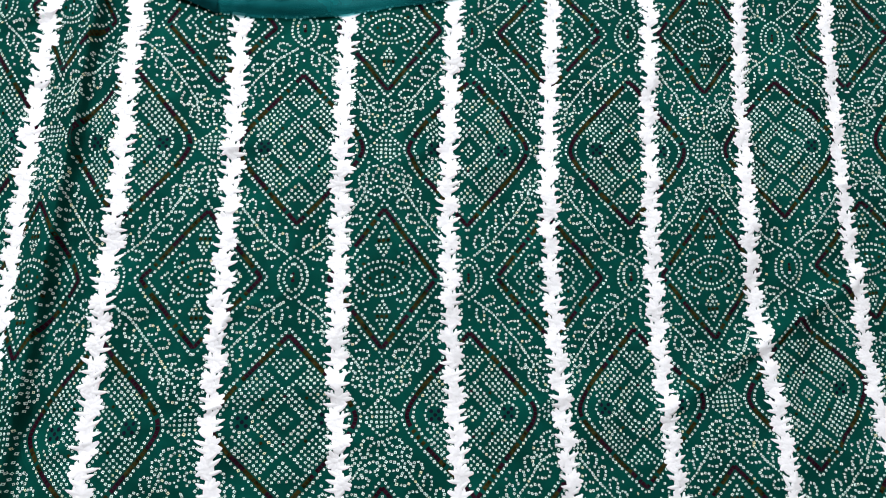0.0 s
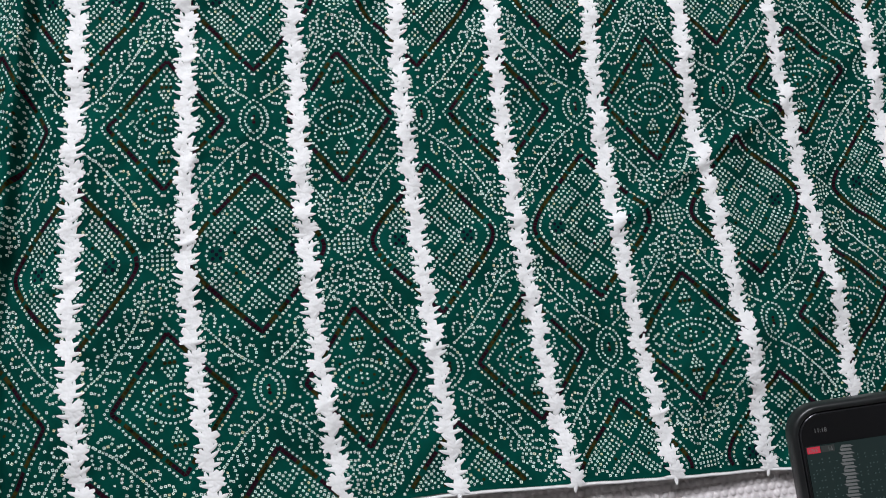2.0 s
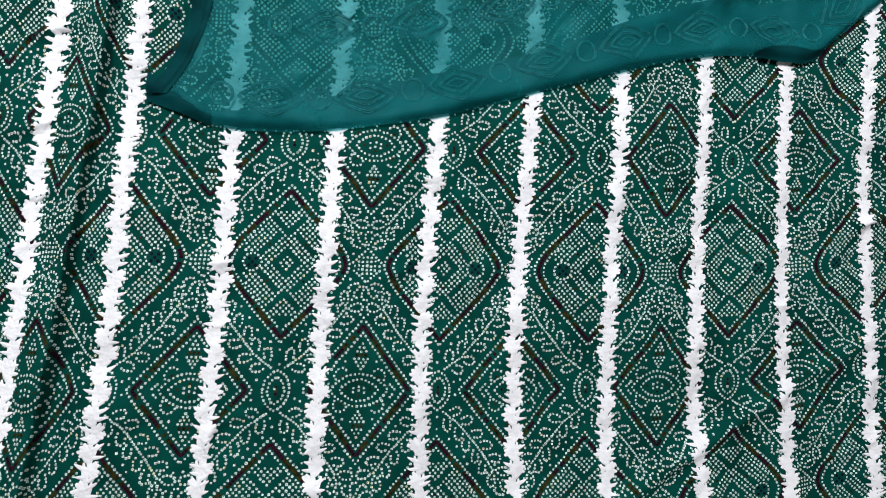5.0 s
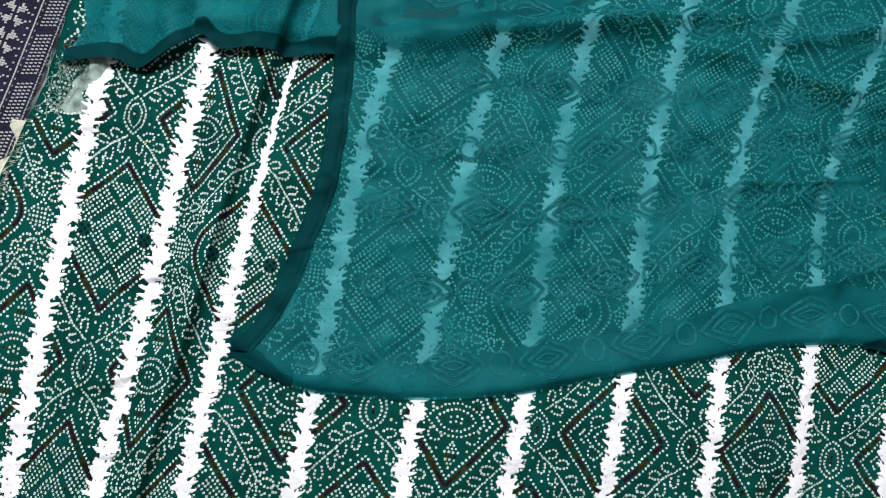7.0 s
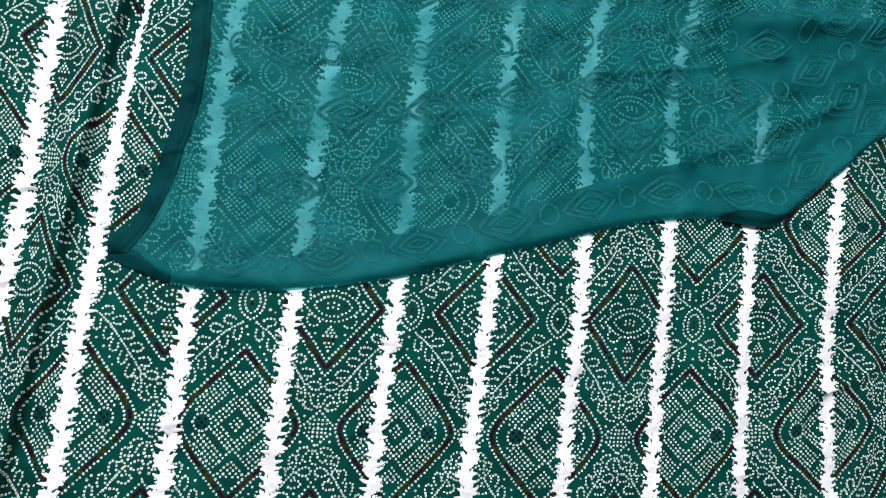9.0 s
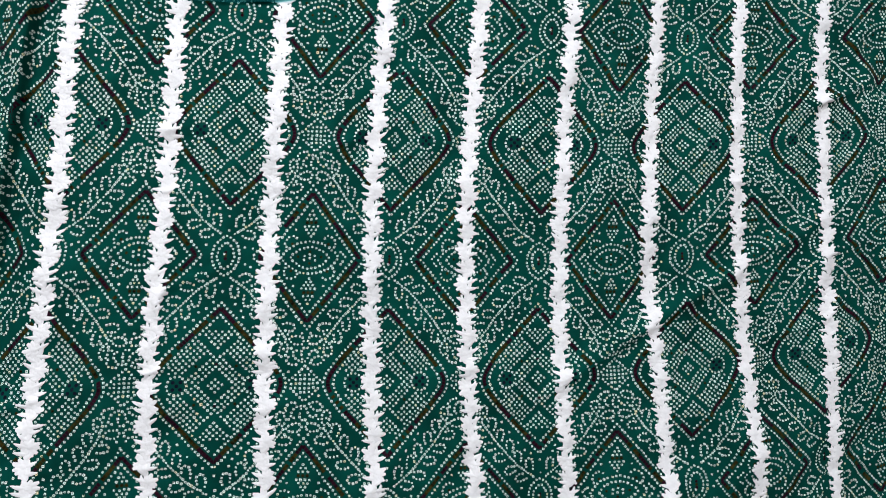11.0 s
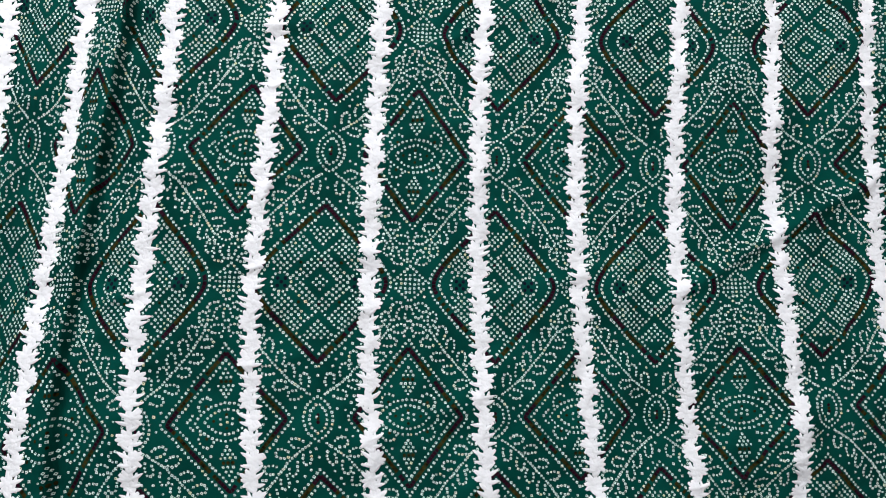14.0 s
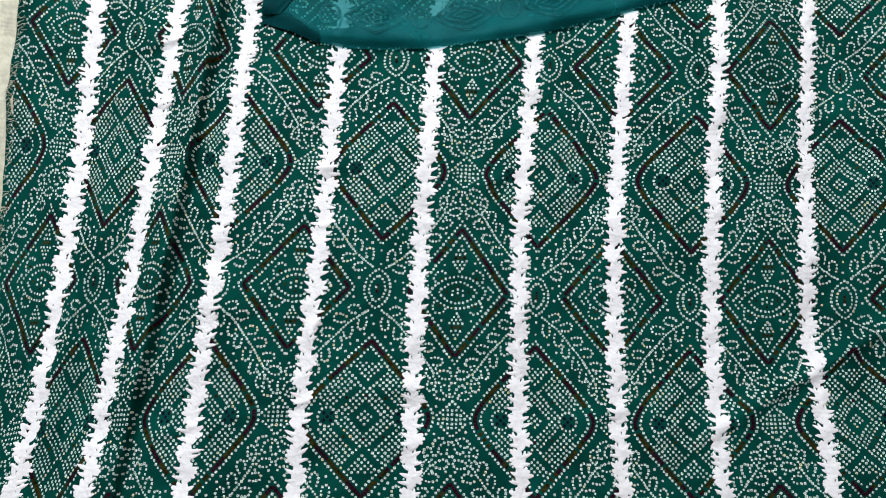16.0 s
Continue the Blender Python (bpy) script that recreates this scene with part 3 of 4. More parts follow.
def layer(name, low, high, x0, x1, drop, mat, parent, nx=120, ny=16, label=""):
    """A strip between two curves, a little under or over the stole."""
    x, t = np.meshgrid(np.linspace(x0, x1, nx), np.linspace(0, 1, ny))
    y = low(x) * (1 - t) + high(x) * t
    z = np.maximum(stole_z(x, y) + drop, rise(nearest_s(x, y), y) + 0.0014)
    return tagged(mesh_object(name, np.stack([x, y, z], -1).reshape(-1, 3), grid_faces(ny, nx), mat, parent), label)


def hem_y(x):
    return smooth_curve(HEM_X, HEM_Y, x)


FLAP_X, FLAP_Y = (-0.16, -0.109, -0.03, 0.054, 0.147, 0.229, 0.32, 0.40, 0.45, 0.50, 0.60, 0.75), (0.166, 0.168, 0.188, 0.214, 0.240, 0.274, 0.307, 0.315, 0.345, 0.40, 0.47, 0.55)
layer("turned_under_edge", lambda x: hem_y(x) + 0.002, lambda x: smooth_curve(FLAP_X, FLAP_Y, x) + 0.003 * lump(x, 0 * x, 0.04, 9), -0.15, 0.74, -0.0012, DENSE, stole, label="edge of the stole turned under, doubled and denser")
layer("turned_under_edge", lambda x: 0.455 + 0.5 * np.clip(x + 0.06, 0, 1) + 0.006 * lump(x, 0 * x, 0.03, 4), lambda x: 0.72 + 0 * x, -0.145, 0.13, -0.0012, DENSE, stole, label="second layer of the stole, doubled and denser")
layer("turned_under_edge", lambda x: 0.385 + 0.15 * (x - 0.38) + 0.004 * lump(x, 0 * x, 0.03, 6), lambda x: 0.468 + 0.1 * (x - 0.38), 0.375, 0.70, -0.0012, DENSE, stole, label="second layer of the stole, doubled and denser")

layer("tucked_fold", lambda x: hem_y(x) - 0.0015, lambda x: hem_y(x) + 0.002 + 0.011 * np.sin(np.pi * np.clip((x - 0.362) / 0.075, 0, 1)), 0.362, 0.437, 0.0016, HEM, stole, 40, 8, "dark tucked fold of the edge")

# stitched side hem, over the chiffon
hy, ht = np.meshgrid(np.linspace(0.178, 0.725, 300), np.linspace(0, 1, 15), indexing="ij")
hx = smooth_curve(SIDE_Y, SIDE_X, hy) - 0.001 + 0.0165 * ht + 0.0012 * lump(0 * hy, hy, 0.02, 35)
hz = stole_z(hx, hy) + 0.0009 + 0.0012 * np.sin(np.pi * ht) + 0.0005 * lump(hx, hy, 0.012, 14) + 0.0011 * np.abs(lump(0.4 * hx, hy - 0.5 * hx, 0.009, 34)) - 0.0012 * np.exp(-(((ht - 0.80) / 0.06) ** 2))
hz[:, 0] = rise(nearest_s(hx[:, 0], hy[:, 0]), hy[:, 0]) + 0.0012
tagged(mesh_object("side_hem", np.stack([hx, hy, hz], -1).reshape(-1, 3), grid_faces(300, 15), HEM, stole), "folded and stitched darker hem")
# tucked corner of the hem
cy, ct = np.meshgrid(np.linspace(0, 1, 30), np.linspace(0, 1, 14), indexing="ij")
cx = -0.180 + 0.050 * cy
cyy = 0.176 - 0.018 * cy + ct * (0.014 + 0.010 * (1 - cy)) - 0.003
cz = rise(nearest_s(cx, cyy), cyy) + 0.003 + 0.007 * np.sin(np.pi * np.clip(ct, 0, 1)) * (0.4 + 0.6 * cy) + 0.0012 * lump(cx, cyy, 0.008, 31)
tagged(mesh_object("tucked_corner", np.stack([cx, cyy, cz], -1).reshape(-1, 3), grid_faces(30, 14), HEM, stole), "creased corner where two hems meet")


def cord(points, radius=0.00062, closed=True, beads=0.0030):
    """A chain-stitch thread along a polyline in x and y, on the stole."""
    p = np.array(points + points[:1] if closed else points, float)
    length = np.r_[0, np.cumsum(np.hypot(*np.diff(p, axis=0).T))]
    n = max(6, int(length[-1] / 0.0011))
    at = np.linspace(0, length[-1], n)
    x, y = np.interp(at, length, p[:, 0]), np.interp(at, length, p[:, 1])
    way = np.stack([np.gradient(x), np.gradient(y)], 1)
    way /= np.hypot(*way.T)[:, None] + 1e-9
    r = radius * (1 + 0.55 * np.sin(at * 2 * math.pi / beads))
    z = stole_z(x, y)
    v = np.stack([np.stack([x - way[:, 1] * r, y + way[:, 0] * r, z + 0.0002], 1), np.stack([x, y, z + 0.0002 + 1.3 * r], 1), np.stack([x + way[:, 1] * r, y - way[:, 0] * r, z + 0.0002], 1)], 1)
    f = [[3 * k + m, 3 * k + m + 1, 3 * k + m + 4, 3 * k + m + 3] for k in range(n - 1) for m in range(2)]
    return v.reshape(-1, 3), f


def motif(name, outlines):
    v, f, base = [], [], 0
    for o in outlines:
        a, b = cord(o)
        v.append(a)
        f += [[base + i for i in q] for q in b]
        base += len(a)
    return mesh_object(name, np.concatenate(v), f, THREAD, stole)


def petal_diamond(cx, cy, w, h, tilt):
    """A diamond with sides that swell a little."""
    t = np.linspace(0, 2 * math.pi, 33)[:-1]
    c, s = np.cos(t), np.sin(t)
    k = 1 / (np.abs(c) ** 1.18 + np.abs(s) ** 1.18) ** (1 / 1.18)
    x, y = w * k * c, h * k * s
    return list(zip(cx + x - tilt * y, cy + y + tilt * x))


ROW_Y = [(0.0, 0.0), (0.062, 0.02), (0.128, 0.04), (0.184, 0.05), (0.247, 0.055), (0.313, 0.06), (0.375, 0.06)]
for row, (gap, slope) in enumerate(ROW_Y):
    shift = (-0.044, -0.078 + 0.0, -0.037, -0.015, 0.015, -0.097, -0.04)[row]
    x = shift - 0.078
    while x < 0.62:
        base = lambda q: (0.187 + gap + (hem_y(q) - 0.160) * max(0.25, 1 - 1.6 * gap) if gap < 0.2 else 0.187 + gap + (hem_y(q) - 0.160) * 0.42)
        for kind, at in (("ring", x), ("diamond", x + 0.039)):
            y = float(base(np.array(at)))
            left = float(smooth_curve(SIDE_Y, SIDE_X, np.array(y))) + 0.030
            if at - (0.02 if kind == "diamond" else 0.01) < left - 0.008 or y < float(hem_y(np.array(at))) + 0.012 or y > 0.70:
                continue
            tilt = float(base(np.array(at + 0.01)) - base(np.array(at - 0.01))) / 0.02
            if kind == "ring":
                motif("stitched_ring", [[(at + r * 0.95 * math.cos(a), y + r * math.sin(a)) for a in np.linspace(0, 6.283, 28)[:-1]] for r in (0.0098, 0.0086)])
            else:
                motif("stitched_diamond", [petal_diamond(at, y, w, h, tilt) for w, h in ((0.0265, 0.0160), (0.0245, 0.0142), (0.0175, 0.0092), (0.0160, 0.0076), (0.0095, 0.0036))])
        x += 0.078

# ---- far end of the stole, folded, by the cloth's side edge ----
END_X = (-0.345, -0.328, -0.310, -0.281, -0.267, -0.248, -0.238, -0.206, -0.130)
END_Y = (0.380, 0.387, 0.390, 0.388, 0.404, 0.421, 0.414, 0.416, 0.432)


def end_z(x, y):
    base = np.maximum(rise(nearest_s(x, y), y), -0.004)
    z = base + 0.004 + 0.006 * np.abs(lump(x, y, 0.05, 41)) + 0.003 * lump(x * 1.0, y * 0.4, 0.018, 42) + 0.004 * np.exp(-(((y - 0.47 - 0.03 * lump(x, 0 * y, 0.05, 43)) / 0.007) ** 2))
    z = z + 0.010 * np.exp(-(((x + 0.262) / 0.016) ** 2)) * np.exp(-(((y - 0.42) / 0.05) ** 2))
    z = z + 0.008 * np.exp(-(((y - 0.437 - 0.1 * (x + 0.2)) / 0.008) ** 2)) * (x > -0.25)
    return z


stole_end = tagged(new("stole_end"), "folded end of the teal sheer stole with a wavy hem", "stole")
ex, eq = np.meshgrid(np.linspace(0, 1, 110), np.linspace(0, 1, 90))
exx = -0.345 + 0.212 * ex
e0 = smooth_curve(END_X, END_Y, exx)
eyy = e0 + eq * (0.72 - e0)
left_pull = np.clip((eyy - 0.38) / 0.08, 0, 1)
exx = exx + (1 - ex) * np.where(left_pull < 0.4, 0.012 * left_pull / 0.4, 0.012 - 0.022 * (left_pull - 0.4))
mesh_object("chiffon", np.stack([exx, eyy, end_z(exx, eyy)], -1).reshape(-1, 3), grid_faces(90, 110), SHEER, stole_end)
mesh_object("inner_layer", np.stack([exx, eyy + 0.004, end_z(exx, eyy) - 0.0018], -1).reshape(-1, 3), grid_faces(90, 110), SHEER, stole_end)
k = 12
hyy = e0[:1] + np.linspace(-0.0008, 0.0115, k)[:, None]
hxx = np.repeat(exx[:1], k, 0)
mesh_object("hem", np.stack([hxx, hyy, end_z(hxx, hyy) + 0.0012 + 0.0006 * lump(hxx, hyy, 0.012, 51)], -1).reshape(-1, 3), grid_faces(k, 110), HEM, stole_end)

# ---- selvedge, frayed strip and the navy woven mat beside the cloth ----
selvedge = tagged(new("cream_selvedge"), "cream woven selvedge strip with frayed threads beside the printed cloth", "fabric edge")
yv, tv = np.meshgrid(np.linspace(-0.34, 0.33, 120), np.linspace(0, 1, 8), indexing="ij")
edge_x = across(left_edge(yv) + 0.02, yv)
gx = edge_x + 0.004 - 0.030 * tv
mesh_object("strip", np.stack([gx, yv, rise(left_edge(yv), yv) - 0.0012 - 0.006 * tv + 0.0008 * lump(gx, yv, 0.012, 61)], -1).reshape(-1, 3), grid_faces(120, 8), CREAM, selvedge)


def fringe(name, count, place, mat, parent, length, seed, label=""):
    """Many single loose threads, each a thin three-sided strand."""
    rng = np.random.RandomState(seed)
    v, f = [], []
    for _ in range(count):
        x, y, z, a = place(rng)
        size = length * rng.uniform(0.5, 1.3)
        bend, lift = rng.normal(0, 0.8), rng.uniform(0.0, 0.6)
        base = len(v)
        for k in range(5):
            t = k / 4
            b = a + bend * t
            px, py, pz = x + size * t * math.cos(b), y + size * t * math.sin(b), z + size * 0.5 * lift * math.sin(math.pi * t)
            w = 0.00022 * (1 - 0.6 * t)
            v += [(px - w * math.sin(b), py + w * math.cos(b), pz), (px + w * math.sin(b), py - w * math.cos(b), pz), (px, py, pz + 1.6 * w)]
        for k in range(4):
            for m in range(3):
                n = (m + 1) % 3
                f.append([base + 3 * k + m, base + 3 * k + n, base + 3 * k + 3 + n, base + 3 * k + 3 + m])
    return tagged(mesh_object(name, v, f, mat, parent), label, kind="stuff")


def selvedge_place(rng):
    y = rng.uniform(-0.3, 0.33)
    x = float(across(left_edge(y) + 0.03, y)) + rng.uniform(-0.004, 0.002)
    return x, y, float(rise(left_edge(y), y)) + 0.001, rng.normal(0.1, 0.5)


fringe("loose_threads", 500, selvedge_place, CREAM, selvedge, 0.006, 5, "short cream loose threads")

frayed = tagged(new("frayed_cloth"), "pale green frayed cloth edge between the mat and the print", "cloth")
fa, fb = np.meshgrid(np.linspace(0, 1, 60), np.linspace(0, 1, 16), indexing="ij")
fy = 0.27 + 0.26 * fa
fx = -0.376 + 0.042 * fb + 0.040 * fa + 0.004 * lump(fy, fb, 0.03, 71) + 0.012 * np.sin(3 * fa)
mesh_object("strip", np.stack([fx, fy, -0.012 + 0.007 * np.sin(np.pi * fb) + 0.003 * lump(fx, fy, 0.015, 72)], -1).reshape(-1, 3), grid_faces(60, 16), PALE, frayed)


def frayed_place(rng):
    a, b = rng.uniform(0, 1), rng.uniform(0, 1)
    return -0.376 + 0.042 * b + 0.040 * a, 0.27 + 0.26 * a, -0.010 + 0.007 * math.sin(math.pi * b), rng.uniform(0, 6.28)


fringe("loose_threads", 1600, frayed_place, PALE, frayed, 0.008, 6, "tangled pale green and white loose threads")

mat_thing = tagged(new("woven_mat"), "navy blue woven mat with white star motifs and borders", "mat")
mat_pose = pose(-0.364, 0.34, -0.012, 0, 0, -8)
ga, gb = np.meshgrid(np.linspace(-0.34, 0.0, 90), np.linspace(-0.10, 0.45, 120), indexing="ij")
gz = 0.004 + 0.002 * lump(ga, gb, 0.08, 81)
verts = np.stack([ga, gb, gz], -1).reshape(-1, 3)
woven = mesh_object("weave", verts, grid_faces(90, 120), NAVY, mat_thing)
STAR = ("...#...#...", "..##...##..", ".####.####.", "#.###.###.#", "....#.#....", "...........", "....#.#....", "#.###.###.#", ".####.####.", "..##...##..", "...#...#...")
qv, qf = [], []


def stitch(a, b, w=0.0011, h=0.0015):
    base = len(qv)
    for da, db, dz in ((-w, -h, 0.0006), (w, -h * 0.6, 0.0006), (w, h, 0.0006), (-w, h * 0.6, 0.0006), (0, 0, 0.0015)):
        qv.append((a + da, b + db, 0.004 + 0.002 * float(lump(a + da, b + db, 0.08, 81)) + dz))
    qf.extend([[base, base + 1, base + 4], [base + 1, base + 2, base + 4], [base + 2, base + 3, base + 4], [base + 3, base, base + 4]])


for n in range(-5, 20):
    for m in range(5):
        for r, text in enumerate(STAR):
            for c, mark in enumerate(text):
                if mark == "#":
                    stitch(-0.0365 - 0.0245 * m + (c - 5) * 0.0019, 0.0235 * n + (r - 5) * 0.0019, 0.0009, 0.0010)
for b in np.arange(-0.10, 0.45, 0.0030):
    stitch(-0.0200, b, 0.0006, 0.0017), stitch(-0.0022, b, 0.0005, 0.0014)
    if int(round(b / 0.0030)) % 2:
        stitch(-0.0238, b, 0.0008, 0.0010), stitch(-0.0180, b, 0.0004, 0.0010)
for n, b in enumerate(np.arange(-0.10, 0.45, 0.0030)):
    for c in range(4):
        if n % 14 < 12:
            stitch(-0.0145 + 0.0030 * c, b + 0.0011 * c, 0.0011, 0.0008)
stitches = tagged(mesh_object("stitch_pattern", qv, qf, STITCH, mat_thing, smooth=False), "off-white woven stars and border lines", kind="stuff")
mat_thing.matrix_world = mat_pose

# ---- bubble film under the cloth ----
film = tagged(new("bubble_film"), "pinkish white bubble film with a folded edge, covering the table", "packing film")
bx, by = np.meshgrid(np.linspace(-0.75, 0.85, 120), np.linspace(-0.55, 0.85, 100))
bz = -0.0155 + 0.0015 * lump(bx, by, 0.1, 91)
mesh_object("sheet", np.stack([bx, by, bz], -1).reshape(-1, 3), grid_faces(100, 120), BUBBLE, film)
dome_v, dome_f = [], []
for i in range(-40, 110):
    for j in range(24):
        x, y = i * 0.0071 + (j % 2) * 0.00355, -0.345 - j * 0.0062
        base, r = len(dome_v), 0.0030 * rng.uniform(0.85, 1.08)
        z0 = -0.0155 + 0.0015 * float(lump(x, y, 0.1, 91))
        sag = rng.uniform(0.5, 1.0)
        for f, h in ((1.0, 0.0), (0.86, 0.0016), (0.5, 0.0024)):
            dome_v += [(x + r * f * math.cos(a), y + r * f * math.sin(a), z0 + h * sag) for a in np.arange(10) * math.pi / 5]
        dome_v.append((x + 0.0003, y, z0 + 0.0024 * sag * rng.uniform(0.75, 1.05)))
        for k in range(10):
            n = (k + 1) % 10
            dome_f += [[base + k, base + n, base + 10 + n, base + 10 + k], [base + 10 + k, base + 10 + n, base + 20 + n, base + 20 + k], [base + 20 + k, base + 20 + n, base + 30]]
tagged(mesh_object("bubble_relief", dome_v, dome_f, BUBBLE, film), "rows of small round air bubbles", kind="stuff")
# rolled white edge along the end of the cloth
es = np.linspace(-0.9, 11.5, 200)
ev = bottom_edge(es) - 0.0005
tube = []
for a in np.arange(8) * math.pi / 4:
    tube.append(np.stack([across(es, ev), ev - 0.0016 + 0.0012 * np.cos(a), rise(es, ev) - 0.0006 + 0.0011 * np.sin(a)], -1))
tube = np.stack(tube + tube[:1], 1).reshape(-1, 3)
tagged(mesh_object("rolled_edge", tube, grid_faces(200, 9), LACE, cloth), "narrow white rolled edge")

# ---- the telephone, on a short stem over the edge of the cloth ----
def rounded(w, h, r, n=8):
    pts = []
    for cx, cy, a0 in ((w - r, h - r, 0), (r - w, h - r, 90), (r - w, r - h, 180), (w - r, r - h, 270)):
        pts += [(cx + r * math.cos(math.radians(a0 + 90 * k / n)), cy + r * math.sin(math.radians(a0 + 90 * k / n))) for k in range(n + 1)]
    return pts


def slab(layers):
    """A solid from stacked rounded outlines (w, h, r, z), closed at both ends."""
    bm = bmesh.new()
    rings = [[bm.verts.new((x, y, z)) for x, y in rounded(w, h, r)] for w, h, r, z in layers]
    for a, b in zip(rings, rings[1:]):
        for k in range(len(a)):
            bm.faces.new((a[k - 1], a[k], b[k], b[k - 1]))
    bm.faces.new(rings[0][::-1]), bm.faces.new(rings[-1])
    bmesh.ops.recalc_face_normals(bm, faces=bm.faces[:])
    for f in bm.faces:
        f.smooth = len(f.verts) == 4
    return bm


CASE = material("black_rubber_case", (0.012, 0.013, 0.014), 0.35, 60, 0.3, bump=0.1, specular=0.5)
GLASS = material("black_glass", (0.006, 0.006, 0.007), 0.05, 20, 0.2, specular=0.4)
BEZEL = material("polished_bezel", (0.05, 0.05, 0.055), 0.2, 40, 0.2, metal=0.8)


def glow(name, rgb, strength):
    m = bpy.data.materials.new(name)
    m.use_nodes = True
    b = m.node_tree.nodes["Principled BSDF"]
    b.inputs["Base Color"].default_value = (0.01, 0.01, 0.01, 1)
    b.inputs["Emission Color"].default_value = (*rgb, 1)
    b.inputs["Emission Strength"].default_value = strength
    b.inputs["Roughness"].default_value = 0.1
    return m


PH_W, PH_H = 0.0395, 0.0815
PHONE = pose(0.2956, -0.4000, 0.1426, 5.7, -14.5, 2.5) @ Matrix.Scale(1.15, 4)
phone = tagged(new("telephone"), "black telephone in thick rubber case showing a live picture", "telephone")
part("case", slab([(PH_W - 0.004, PH_H - 0.004, 0.013, -0.011), (PH_W, PH_H, 0.0165, -0.008), (PH_W, PH_H, 0.0165, 0.0), (PH_W - 0.001, PH_H - 0.001, 0.0158, 0.0014), (PH_W - 0.0032, PH_H - 0.0032, 0.0140, 0.0014), (PH_W - 0.004, PH_H - 0.004, 0.0132, -0.001)]), CASE, phone, "thick black rubber case")
part("bezel", slab([(PH_W - 0.0042, PH_H - 0.0042, 0.013, -0.004), (PH_W - 0.0042, PH_H - 0.0042, 0.013, -0.0002), (PH_W - 0.0050, PH_H - 0.0050, 0.0124, 0.0003)]), BEZEL, phone, "shiny dark metal rim")
screen = part("screen", slab([(PH_W - 0.0054, PH_H - 0.0054, 0.012, -0.003), (PH_W - 0.0054, PH_H - 0.0054, 0.012, 0.0005)]), GLASS, phone, "glossy dark glass screen")
DARK_GREEN = glow("screen_green", (0.006, 0.018, 0.018), 1.0)
SCREEN_WHITE = glow("screen_white", (0.14, 0.145, 0.15), 1.0)
SCREEN_RED = glow("screen_red", (0.55, 0.03, 0.06), 1.0)
SCREEN_DOT = glow("screen_dot", (0.05, 0.08, 0.08), 1.0)


def flat(name, quads, mat, z, parent):
    v = [(x, y, z) for q in quads for x, y in q]
    return mesh_object(name, v, [list(range(4 * k, 4 * k + 4)) for k in range(len(quads))], mat, parent, smooth=False)


def rect(x0, y0, x1, y1):
    return [(x0, y0), (x1, y0), (x1, y1), (x0, y1)]


left, top = -PH_W + 0.0062, PH_H - 0.006
flat("live_picture", [rect(left, -top, -left, top - 0.0155)], DARK_GREEN, 0.0008, screen)
strip_quads = []
for k in range(80):
    y = top - 0.017 - 0.0019 * k
    if y < -top + 0.004:
        break
    for x0 in (left + 0.021, left + 0.049):
        strip_quads += [[(x0 - 0.0020 - 0.0012 * (k % 3), y), (x0 + 0.0026, y - 0.0004), (x0 + 0.0042 - 0.0014 * (k % 2), y - 0.0016), (x0 - 0.0030, y - 0.0015)]]
for k in (0, 1):
    tagged(flat("pictured_lace", strip_quads[k::2], SCREEN_WHITE, 0.0011, screen), kind="stuff")
dot_quads = []
for i in range(34):
    for j in range(75):
        x, y = left + 0.0015 + i * 0.0019, top - 0.0235 - j * 0.0019
        if y > -top + 0.002 and x < -left - 0.001 and (i * 7 + j * 5 + (i - j) ** 2) % 5 < 2 and abs((x - left) % 0.028 - 0.021) > 0.005:
            dot_quads.append(rect(x, y, x + 0.0007, y + 0.0007))
flat("pictured_dots", dot_quads, SCREEN_DOT, 0.0010, screen)
flat("live_badge", [rect(left + 0.0004, top - 0.0195, left + 0.0074, top - 0.0160)], SCREEN_RED, 0.0014, screen)
flat("viewer_badge", [rect(left + 0.0078, top - 0.0195, left + 0.0150, top - 0.0160)], glow("screen_grey", (0.03, 0.035, 0.035), 1.0), 0.0014, screen)


def writing(name, text, x, y, size, mat, parent):
    cu = bpy.data.curves.new(name, "FONT")
    cu.body, cu.size = text, size
    cu.materials.append(mat)
    ob = new(name, cu)
    ob.matrix_world = pose(x, y, 0.0017)
    bpy.context.view_layer.update()
    me = bpy.data.meshes.new_from_object(ob.evaluated_get(bpy.context.evaluated_depsgraph_get()))
    bpy.data.objects.remove(ob)
    for p in me.vertices:
        p.co += Vector((x, y, 0.0017))
    done = new(name, me)
    done.parent = parent
    return done


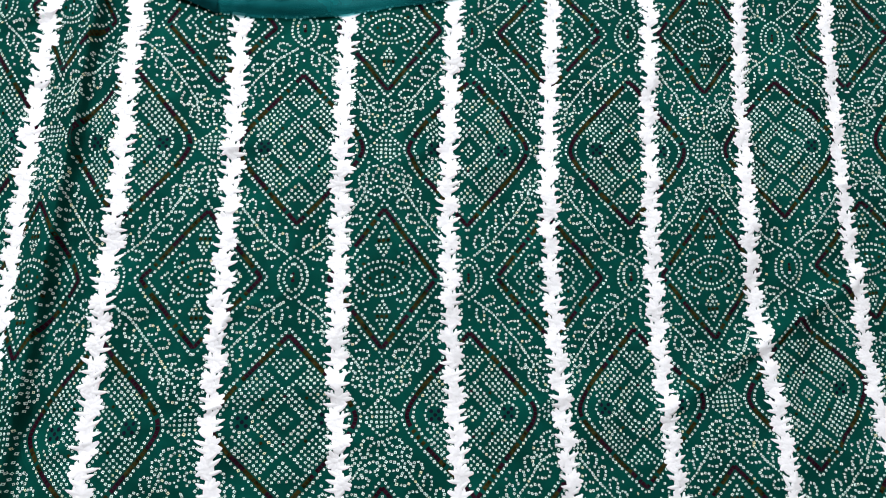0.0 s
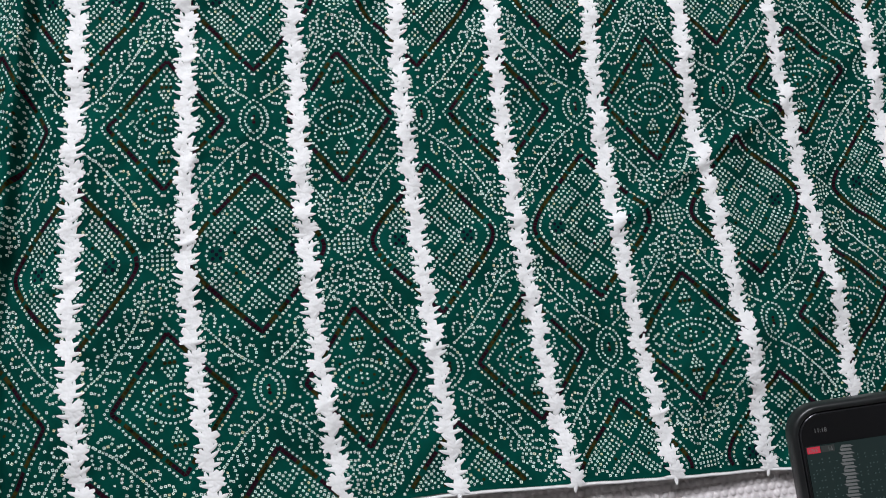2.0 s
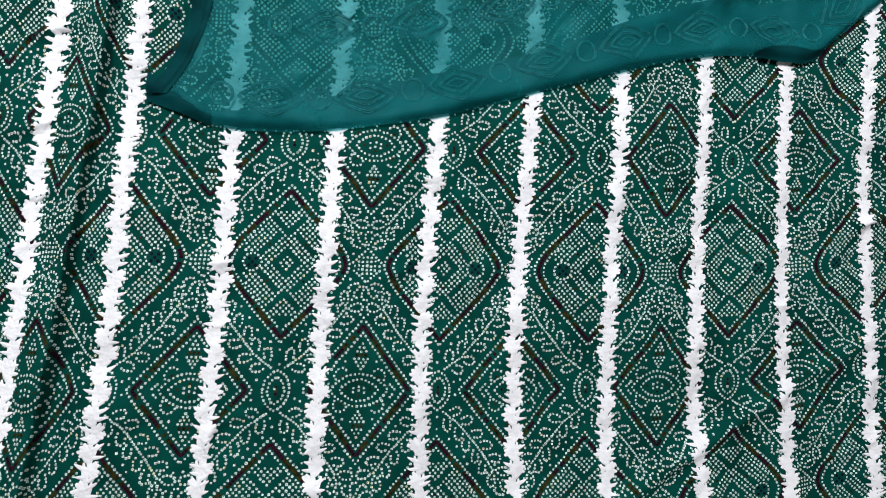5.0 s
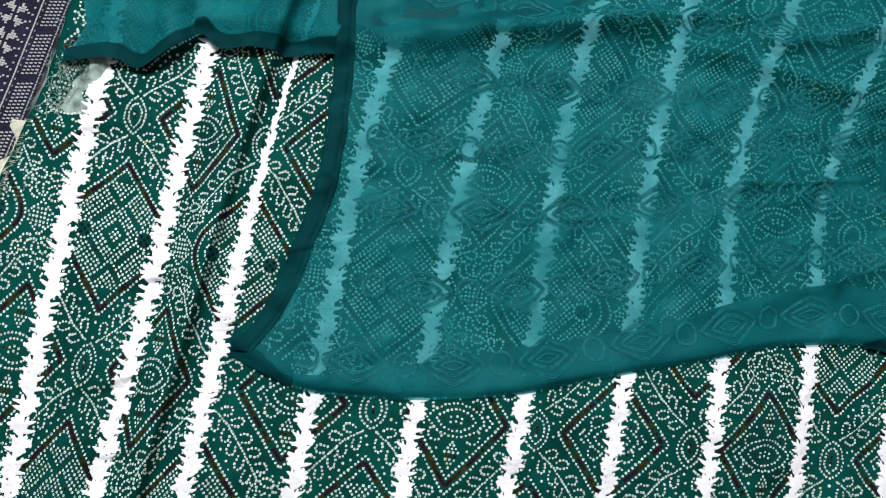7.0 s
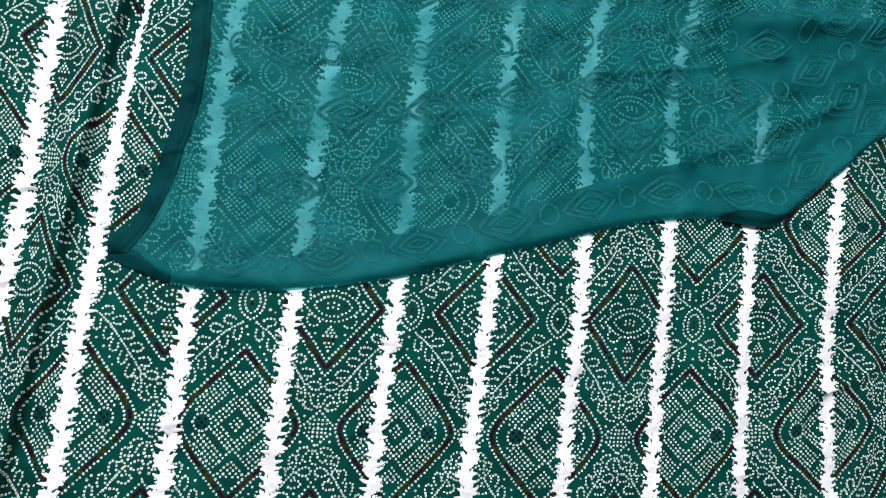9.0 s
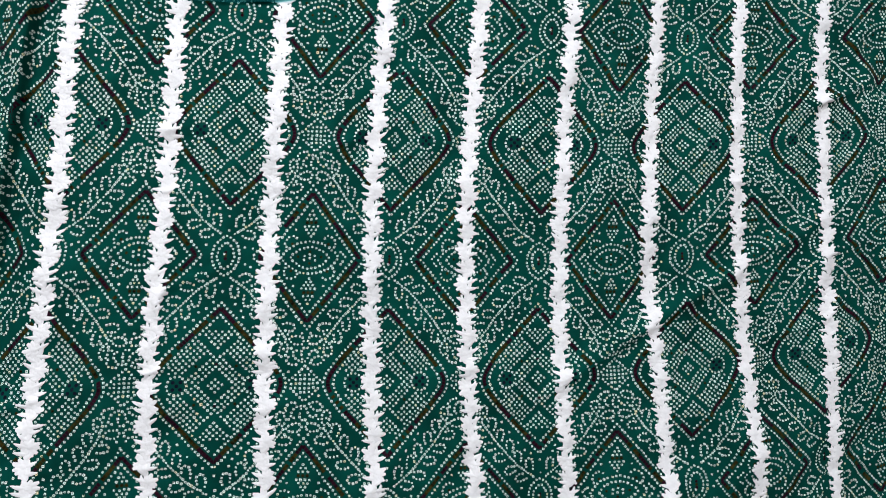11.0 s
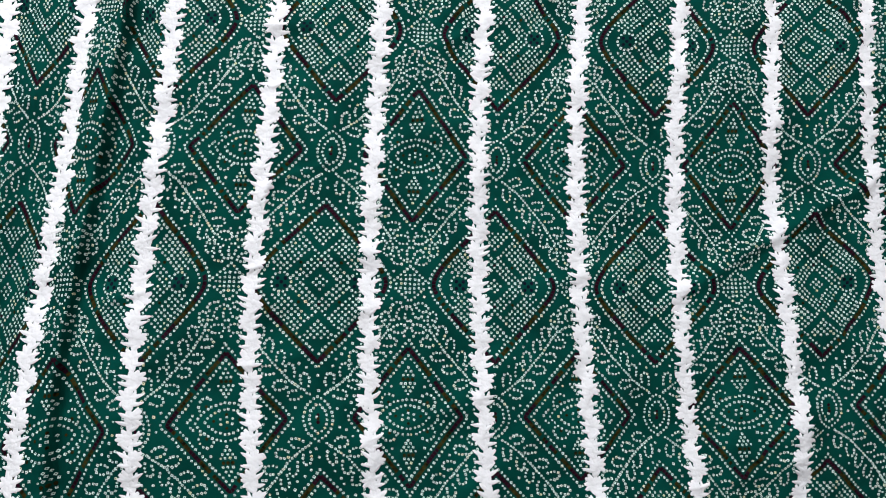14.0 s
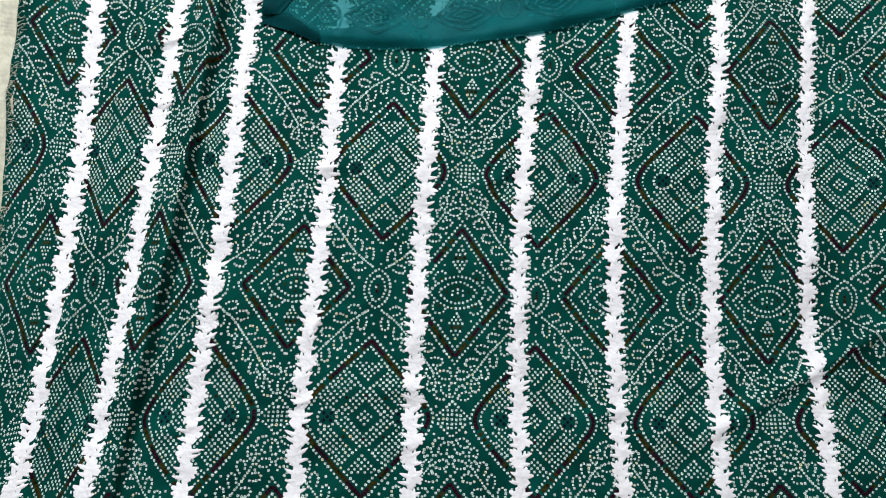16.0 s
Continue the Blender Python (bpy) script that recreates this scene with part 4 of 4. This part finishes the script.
writing("clock_digits", "11:18", left + 0.0055, top - 0.0085, 0.0032, SCREEN_WHITE, screen)
writing("live_word", "LIVE", left + 0.0010, top - 0.0188, 0.0028, SCREEN_WHITE, screen)
writing("viewer_count", "16", left + 0.0112, top - 0.0188, 0.0028, SCREEN_WHITE, screen)
phone.matrix_world = PHONE
holder = tagged(new("telephone_stand"), "plain black stand under the telephone", "stand")
foot_at, head_at = Vector((0.440, -0.470, -0.0155)), Vector((0.302, -0.402, 0.131))
bm = bmesh.new()
bmesh.ops.create_cone(bm, cap_ends=True, segments=32, radius1=0.030, radius2=0.026, depth=0.008, matrix=Matrix.Translation(foot_at + Vector((0, 0, 0.004))))
part("foot", bm, CASE, holder)
bm = bmesh.new()
tilt = (head_at - foot_at).to_track_quat("Z", "Y").to_matrix().to_4x4()
bmesh.ops.create_cone(bm, cap_ends=True, segments=20, radius1=0.005, radius2=0.005, depth=(head_at - foot_at).length, matrix=Matrix.Translation((foot_at + head_at) / 2) @ tilt)
part("stem", bm, CASE, holder)

# ---- table and room ----
table = tagged(new("table"), "plain wooden table under the film and cloth", "table")
part("tabletop", box(-0.8, -0.6, -0.050, 0.9, 0.9, -0.0178, 0.006), WOOD, table)
for x in (-0.72, 0.82):
    for y in (-0.52, 0.82):
        part("leg", box(x - 0.03, y - 0.03, -0.75, x + 0.03, y + 0.03, -0.050, 0.004), WOOD, table)


def wall(name, *b):
    ob = part(name, box(*b), WALL, None)
    return tagged(ob, "plain off-white painted wall", "wall", kind="structure")


wall("wall_north", -2.3, 2.2, -0.75, 2.3, 2.3, 2.0)
wall("wall_south", -2.3, -2.3, -0.75, 2.3, -2.2, 2.0)
wall("wall_west", -2.3, -2.2, -0.75, -2.2, 2.2, 2.0)
wall("wall_east", 2.2, -2.2, -0.75, 2.3, 2.2, 2.0)
tagged(part("ceiling", box(-2.3, -2.3, 2.0, 2.3, 2.3, 2.1), WALL, None), "plain white ceiling", "ceiling", kind="structure")
tagged(part("floor", box(-2.3, -2.3, -0.85, 2.3, 2.3, -0.75), FLOOR, None), "plain pale floor", "floor", kind="structure")
